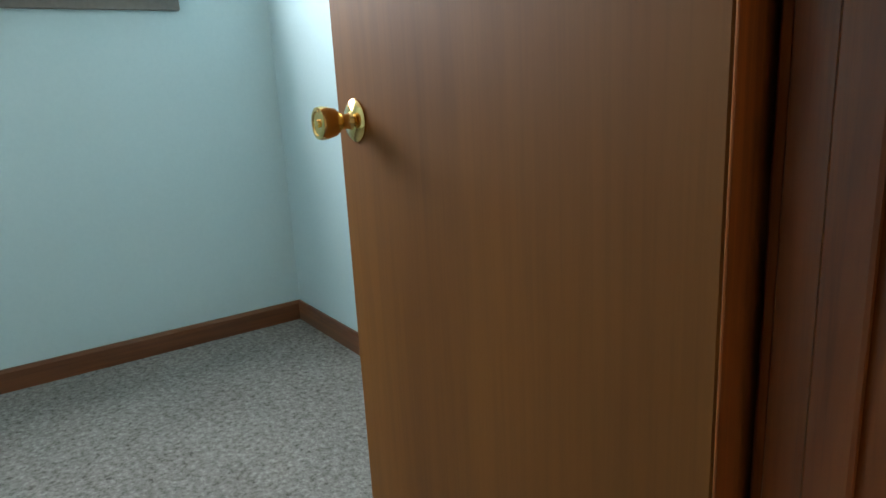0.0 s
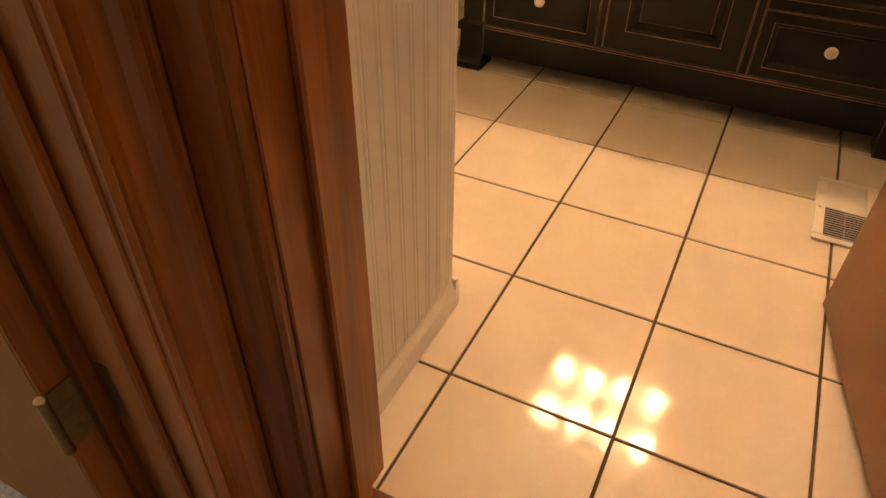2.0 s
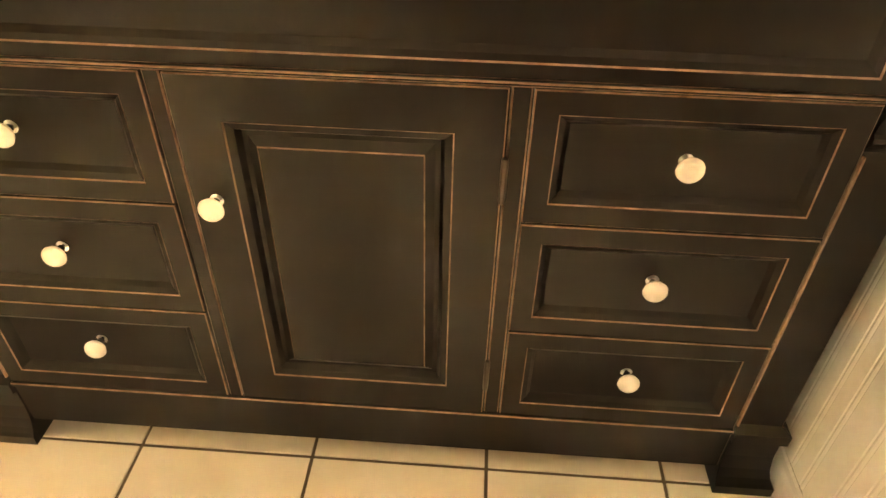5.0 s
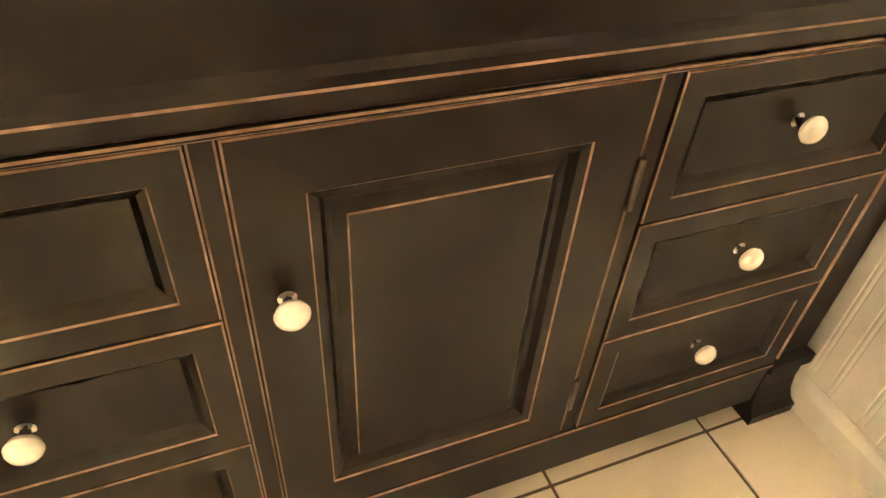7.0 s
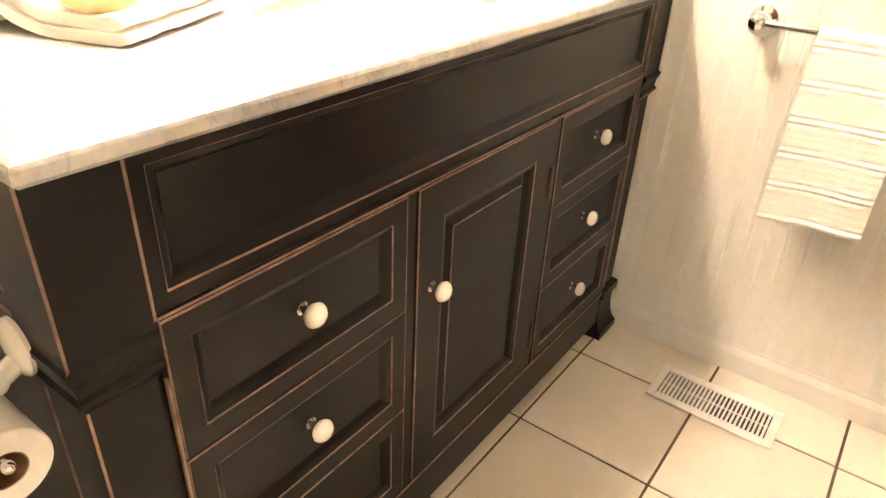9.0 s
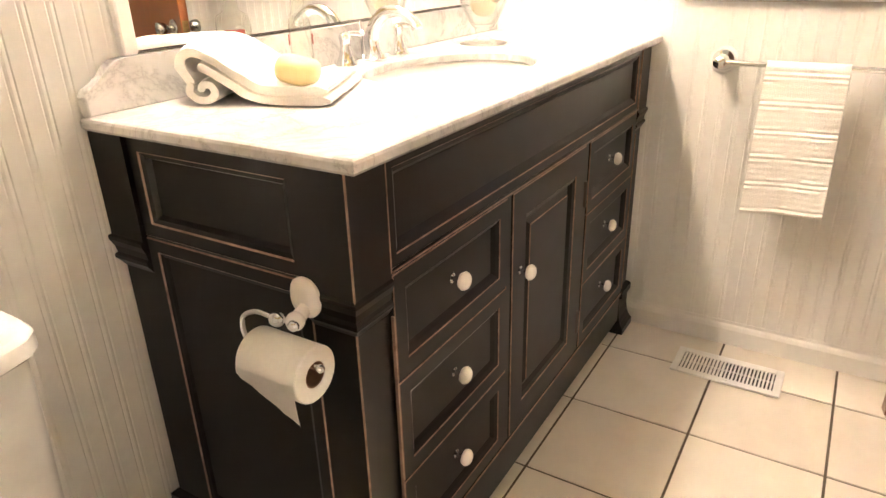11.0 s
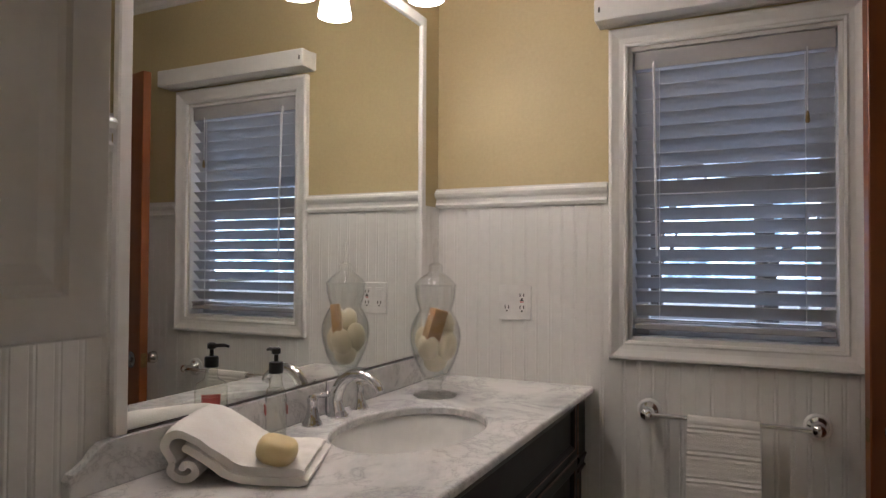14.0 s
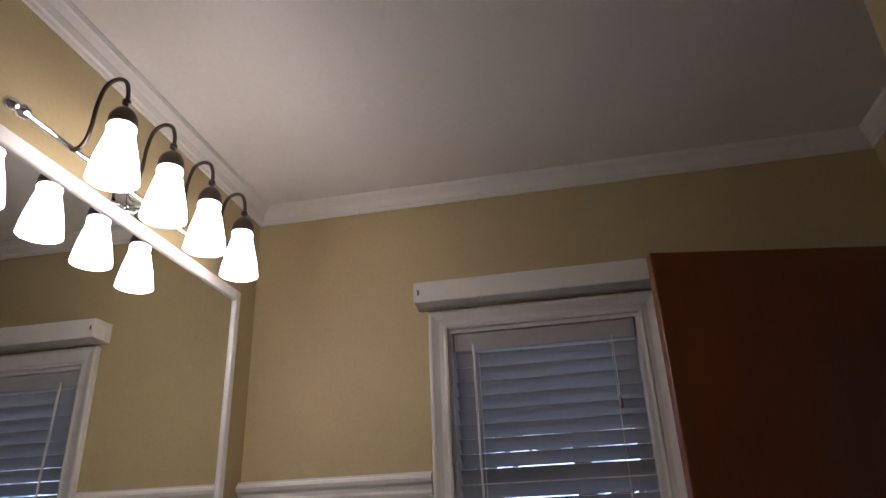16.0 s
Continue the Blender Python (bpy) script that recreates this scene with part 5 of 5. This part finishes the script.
out = thing("wall_outlet", (XW, 1.147, 1.151), "white double wall plate with a switch and sockets", "wall outlet")
ox = XW - 0.0098
part("plate", new_box(ox - 0.008, ox, 1.0915, 1.2025, 1.0945, 1.2065, bevel=0.003, seg=2), M_PLASTIC, out)
for cy in (1.122, 1.173):
    f = part("insert", new_box(ox - 0.0105, ox - 0.0078, cy - 0.0165, cy + 0.0165, 1.1215, 1.1885, bevel=0.001), M_PLASTIC, out)
    for cz in ((1.1355, 1.1745) if cy < 1.15 else (1.1355,)):
        for dy in (-0.006, 0.006):
            part("slot", new_box(ox - 0.0110, ox - 0.0104, cy + dy - 0.0016, cy + dy + 0.0016, cz - 0.0055, cz + 0.0055), M_SLOT_SHADE, f)
        part("slot", new_box(ox - 0.0110, ox - 0.0104, cy - 0.0026, cy + 0.0026, cz - 0.0145, cz - 0.0095), M_SLOT_SHADE, f)
    if cy < 1.15:
        part("button", new_box(ox - 0.0118, ox - 0.0104, cy - 0.006, cy + 0.006, 1.156, 1.160), M_BLACKPLASTIC, f, "black test button")
        part("button", new_box(ox - 0.0118, ox - 0.0104, cy - 0.006, cy + 0.006, 1.151, 1.1547), M_LABEL, f, "red reset button")
    else:
        part("toggle", new_box(ox - 0.0128, ox - 0.0104, cy - 0.011, cy + 0.011, 1.1545, 1.1825, bevel=0.001), M_PLASTIC, f)
for cy in (1.122, 1.173):
    for cz in (1.1045, 1.1965):
        part("screw", lathe(bmesh.new(), [(0.003, 0.0), (0.003, 0.0012), (0.001, 0.0016)], Matrix.Translation((ox - 0.0078, cy, cz)) @ Matrix.Rotation(-math.pi / 2, 4, 'Y'), 10), M_PLASTIC, out, "", True)

# ---- paper holder on the vanity's side ----
tp = thing("paper_holder", (VX0, 0.995, 0.696), "chrome paper holder with a white ceramic plate on the vanity side", "toilet paper holder")
PX = VX0 - 0.0045
part("plate", squarish(bmesh.new(), 0, 0, [(0.0, 0.026, 0.030), (0.004, 0.026, 0.030), (0.009, 0.021, 0.025), (0.011, 0.010, 0.012)], 28, 2.2), M_PORCELAIN, tp, "white ceramic plate", True)
q = tp.children[0]
q.data.transform(Matrix.Translation(ORG[tp]))
q.data.transform(Matrix.Translation((PX, 0.995, 0.696)) @ Matrix(((0, 0, -1, 0), (1, 0, 0, 0), (0, 1, 0, 0), (0, 0, 0, 1))))
q.data.transform(Matrix.Translation(-ORG[tp]))
part("stem", tube(bmesh.new(), [(PX - 0.008, 0.993, 0.682), (PX - 0.030, 0.990, 0.675)], 0.0105, 14), M_PORCELAIN, tp, "white ceramic stem", True)
part("stem_end", ellipsoid(bmesh.new(), (PX - 0.031, 0.990, 0.675), (0.0135, 0.0135, 0.0135)), M_PORCELAIN, tp, "white ceramic stem", True)
part("ball", ellipsoid(bmesh.new(), (PX - 0.041, 0.984, 0.675), (0.008, 0.008, 0.008)), M_CHROME, tp, "", True)
part("ball", ellipsoid(bmesh.new(), (PX - 0.046, 1.008, 0.681), (0.0105, 0.0125, 0.0105)), M_CHROME, tp, "", True)
part("wire_arm", tube(bmesh.new(), smooth_path([(PX - 0.047, 1.016, 0.683), (PX - 0.050, 1.040, 0.686), (PX - 0.055, 1.060, 0.676), (PX - 0.056, 1.064, 0.656), (PX - 0.056, 1.056, 0.638), (PX - 0.056, 1.040, 0.634), (PX - 0.056, 0.932, 0.634)], 6), 0.0042, 10), M_CHROME, tp, "bent chrome wire arm", True)
part("tip", ellipsoid(bmesh.new(), (PX - 0.056, 0.931, 0.634), (0.006, 0.007, 0.006)), M_CHROME, tp, "", True)
roll = thing("toilet_roll", (PX - 0.056, 0.98, 0.622), "white toilet paper roll with a torn loose end", "toilet paper")
RM = Matrix.Translation((PX - 0.056, 0.940, 0.622)) @ Matrix.Rotation(-math.pi / 2, 4, 'X')
part("paper", lathe(bmesh.new(), [(0.0185, 0.0), (0.0380, 0.0), (0.0395, 0.0015), (0.0395, 0.1035), (0.0380, 0.105), (0.0185, 0.105), (0.0185, 0.0)], RM, 40, False), M_PAPER, roll, "", True)
part("core", lathe(bmesh.new(), [(0.0182, 0.001), (0.0182, 0.104), (0.0170, 0.104), (0.0170, 0.001), (0.0182, 0.001)], RM, 28, False), M_CARD, roll, "brown cardboard core", True)
bm = bmesh.new()
rx = PX - 0.056 - 0.0395
sheet = []
for j in range(9):
    row = []
    for i in range(9):
        v = i / 8
        hang = 0.050 * (1 - v) + 0.010 + 0.0012 * math.sin(v * 31)
        row.append(bm.verts.new((rx - 0.0007 + 0.004 * (j / 8) ** 2 * (1 - v), 0.9415 + 0.102 * v, 0.624 - hang * j / 8)))
    sheet.append(row)
for a, b in zip(sheet, sheet[1:]):
    for i in range(8):
        bm.faces.new((a[i], a[i + 1], b[i + 1], b[i]))
bmesh.ops.solidify(bm, geom=list(bm.faces), thickness=0.0006)
part("loose_sheet", bm, M_PAPER, roll, "", True)

# ---- toilet ----
TX = -0.715
wc = thing("toilet", (TX, 1.1, 0), "white porcelain toilet with closed lid beside the vanity", "toilet")
bm = squarish(bmesh.new(), TX, 1.328, [(0.365, 0.175, 0.075), (0.385, 0.198, 0.092), (0.42, 0.205, 0.096), (0.60, 0.213, 0.100), (0.664, 0.214, 0.101)], 40, 5.0)
part("tank", bm, M_PORCELAIN, wc, "", True)
part("tank_lid", squarish(bmesh.new(), TX, 1.326, [(0.6645, 0.222, 0.106), (0.668, 0.226, 0.109), (0.690, 0.226, 0.109), (0.698, 0.220, 0.103), (0.701, 0.205, 0.09)], 40, 5.5), M_PORCELAIN, wc, "", True)
part("flush_lever", tube(bmesh.new(), smooth_path([(TX - 0.15, 1.225, 0.62), (TX - 0.15, 1.205, 0.62), (TX - 0.11, 1.200, 0.615), (TX - 0.07, 1.202, 0.612)], 4), 0.006, 10), M_CHROME, wc, "chrome flush lever", True)


def loft(bm, levels, n=36):
    """Egg-shaped rings: (z, middle y, half width, half length to the front, half length to the back)."""
    rings = []
    for z, yc, a, f, b in levels:
        rings.append([bm.verts.new((TX + a * math.cos(2 * math.pi * i / n), yc + (b if math.sin(2 * math.pi * i / n) > 0 else f) * math.sin(2 * math.pi * i / n), z)) for i in range(n)])
    for p, q_ in zip(rings, rings[1:]):
        for i in range(n):
            bm.faces.new((p[i], p[(i + 1) % n], q_[(i + 1) % n], q_[i]))
    bm.faces.new(rings[0][::-1]), bm.faces.new(rings[-1])
    return bm


part("bowl", loft(bmesh.new(), [(0.0005, 1.08, 0.108, 0.21, 0.25), (0.014, 1.08, 0.108, 0.21, 0.25), (0.05, 1.08, 0.092, 0.19, 0.24), (0.12, 1.07, 0.085, 0.18, 0.24), (0.19, 1.05, 0.095, 0.20, 0.24), (0.26, 1.02, 0.130, 0.235, 0.23), (0.33, 1.00, 0.168, 0.258, 0.22), (0.375, 0.995, 0.182, 0.268, 0.235), (0.392, 0.995, 0.182, 0.268, 0.235)]), M_PORCELAIN, wc, "", True)
part("seat", loft(bmesh.new(), [(0.3925, 0.99, 0.184, 0.272, 0.22), (0.397, 0.99, 0.188, 0.276, 0.22), (0.408, 0.99, 0.186, 0.274, 0.22), (0.411, 0.99, 0.180, 0.268, 0.215)]), M_PORCELAIN, wc, "", True)
part("seat_lid", loft(bmesh.new(), [(0.4115, 0.99, 0.182, 0.270, 0.22), (0.416, 0.99, 0.187, 0.275, 0.22), (0.428, 0.99, 0.184, 0.272, 0.22), (0.436, 0.99, 0.165, 0.25, 0.2), (0.438, 0.99, 0.12, 0.2, 0.15)]), M_PORCELAIN, wc, "", True)
for s in (-1, 1):
    part("bolt_cap", lathe(bmesh.new(), [(0.014, 0.0), (0.014, 0.008), (0.010, 0.017), (0.001, 0.020)], Matrix.Translation((TX + s * 0.098, 1.12, 0.02)), 16), M_PORCELAIN, wc, "", True)
valve = thing("supply_valve", (-0.50, YM - 0.03, 0.16), "chrome water supply valve behind the toilet", "valve")
part("pipe", tube(bmesh.new(), smooth_path([(-0.50, YM - 0.012, 0.16), (-0.50, YM - 0.05, 0.16), (-0.51, YM - 0.055, 0.22), (-0.55, YM - 0.09, 0.362)], 5), 0.006, 10), M_CHROME, valve, "", True)
part("handle", ellipsoid(bmesh.new(), (-0.50, YM - 0.078, 0.16), (0.018, 0.009, 0.012)), M_CHROME, valve, "", True)

# ---- cabinet over the toilet ----
UX0, UX1, UY, UZ0, UZ1 = -1.02, -0.366, 1.19, 1.178, 1.860
up = thing("wall_cabinet", ((UX0 + UX1) / 2, YM, UZ0), "white painted two-door cabinet hanging over the toilet", "wall cabinet")
part("body", new_box(UX0, UX1, UY + 0.02, YM - 0.0095, UZ0, UZ1, bevel=0.003), M_WHITE, up)
mid = (UX0 + UX1) / 2
UDOOR = [(0, 0.019, 0), (0, 0.003, 0), (0.003, 0, 0), (0.055, 0, 0), (0.060, 0.006, 0), (0.070, 0.007, 0), (0.095, 0.002, 0), (0.098, 0.002, 0)]
for a, b, kx in ((UX0 + 0.002, mid - 0.002, mid - 0.035), (mid + 0.002, UX1 - 0.002, mid + 0.035)):
    d = part("cabinet_door", panel(bmesh.new(), a, b, UZ0 + 0.002, UZ1 - 0.002, UY, UDOOR), M_WHITE, up)
    part("knob", lathe(bmesh.new(), [(0.006, 0.0), (0.005, 0.01), (0.014, 0.016), (0.015, 0.022), (0.009, 0.027), (0.001, 0.028)], Matrix.Translation((kx, UY, UZ0 + 0.06)) @ Matrix.Rotation(math.pi / 2, 4, 'X'), 16), M_CHROME, d, "", True)
part("top_moulding", new_box(UX0 - 0.012, UX1 + 0.012, UY - 0.012, YM - 0.0095, UZ1 + 0.0005, UZ1 + 0.03, bevel=0.006), M_WHITE, up)

# ---- floor register ----
GX0, GX1, GY0, GY1 = 0.868, 1.006, 0.432, 0.721
reg = thing("floor_register", ((GX0 + GX1) / 2, (GY0 + GY1) / 2, 0.003), "white metal floor register set into the tiles", "floor vent")
# flat dark sheet in place of the duct's shaded depth
part("pan", new_box(GX0 + 0.01, GX1 - 0.01, GY0 + 0.01, GY1 - 0.01, 0.0025, 0.004), M_SLOT_SHADE, reg, "dark sheet for the shade in the duct below the slats")
for qd in ((GX0, GX1, GY0, GY0 + 0.020), (GX0, GX1, GY1 - 0.020, GY1), (GX0, GX0 + 0.024, GY0 + 0.020, GY1 - 0.020), (GX1 - 0.024, GX1, GY0 + 0.020, GY1 - 0.020)):
    part("frame", new_box(*qd, 0.0028, 0.009, bevel=0.002), M_PLASTIC, reg)
n_s = 25
for i in range(n_s):
    y = GY0 + 0.026 + (GY1 - GY0 - 0.052) * i / (n_s - 1)
    tilt = 42 if i > n_s // 2 else -46
    part("slat", new_box(GX0 + 0.024, GX1 - 0.024, -0.0035, 0.0035, -0.0006, 0.0006, m=Matrix.Translation((0, y, 0.0066)) @ Matrix.Rotation(radians(tilt), 4, 'X')), M_PLASTIC, reg)
part("spine", new_box((GX0 + GX1) / 2 - 0.001, (GX0 + GX1) / 2 + 0.001, GY0 + 0.02, GY1 - 0.02, 0.004, 0.0062), M_PLASTIC, reg)
part("damper_lever", new_box(GX0 + 0.008, GX0 + 0.014, (GY0 + GY1) / 2 - 0.012, (GY0 + GY1) / 2 + 0.002, 0.009, 0.013, bevel=0.001), M_PLASTIC, reg)

# ---- floor tiles, each its own piece ----
tile_meshes = {}
GAP, X_END0, X_END1, Y_END0, Y_END1 = 0.003, XL, XW, YD0 + 0.06, YM


def tile_mesh(w, d):
    key = (round(w, 3), round(d, 3))
    if key not in tile_meshes:
        bm = new_box(-w / 2, w / 2, -d / 2, d / 2, -0.008, 0.0, bevel=0.0012)
        bmesh.ops.recalc_face_normals(bm, faces=bm.faces)
        me = bpy.data.meshes.new("tile")
        bm.to_mesh(me), bm.free()
        me.materials.append(M_TILE)
        tile_meshes[key] = me
    return tile_meshes[key]


for i in range(-6, 5):
    for j in range(-3, 6):
        x0, x1 = max(i * TILE + GAP, X_END0 + 0.002), min((i + 1) * TILE - GAP, X_END1 - 0.002)
        y0, y1 = max(j * TILE + GAP, Y_END0), min((j + 1) * TILE - GAP, Y_END1 - 0.002)
        if x1 - x0 < 0.01 or y1 - y0 < 0.01 or (x1 < XS and y1 < YR - 0.01):
            continue
        s = new("tile", tile_mesh(x1 - x0, y1 - y0))
        s.parent = bath_floor
        s.location = ((x0 + x1) / 2, (y0 + y1) / 2, random.uniform(-0.0003, 0.0003))
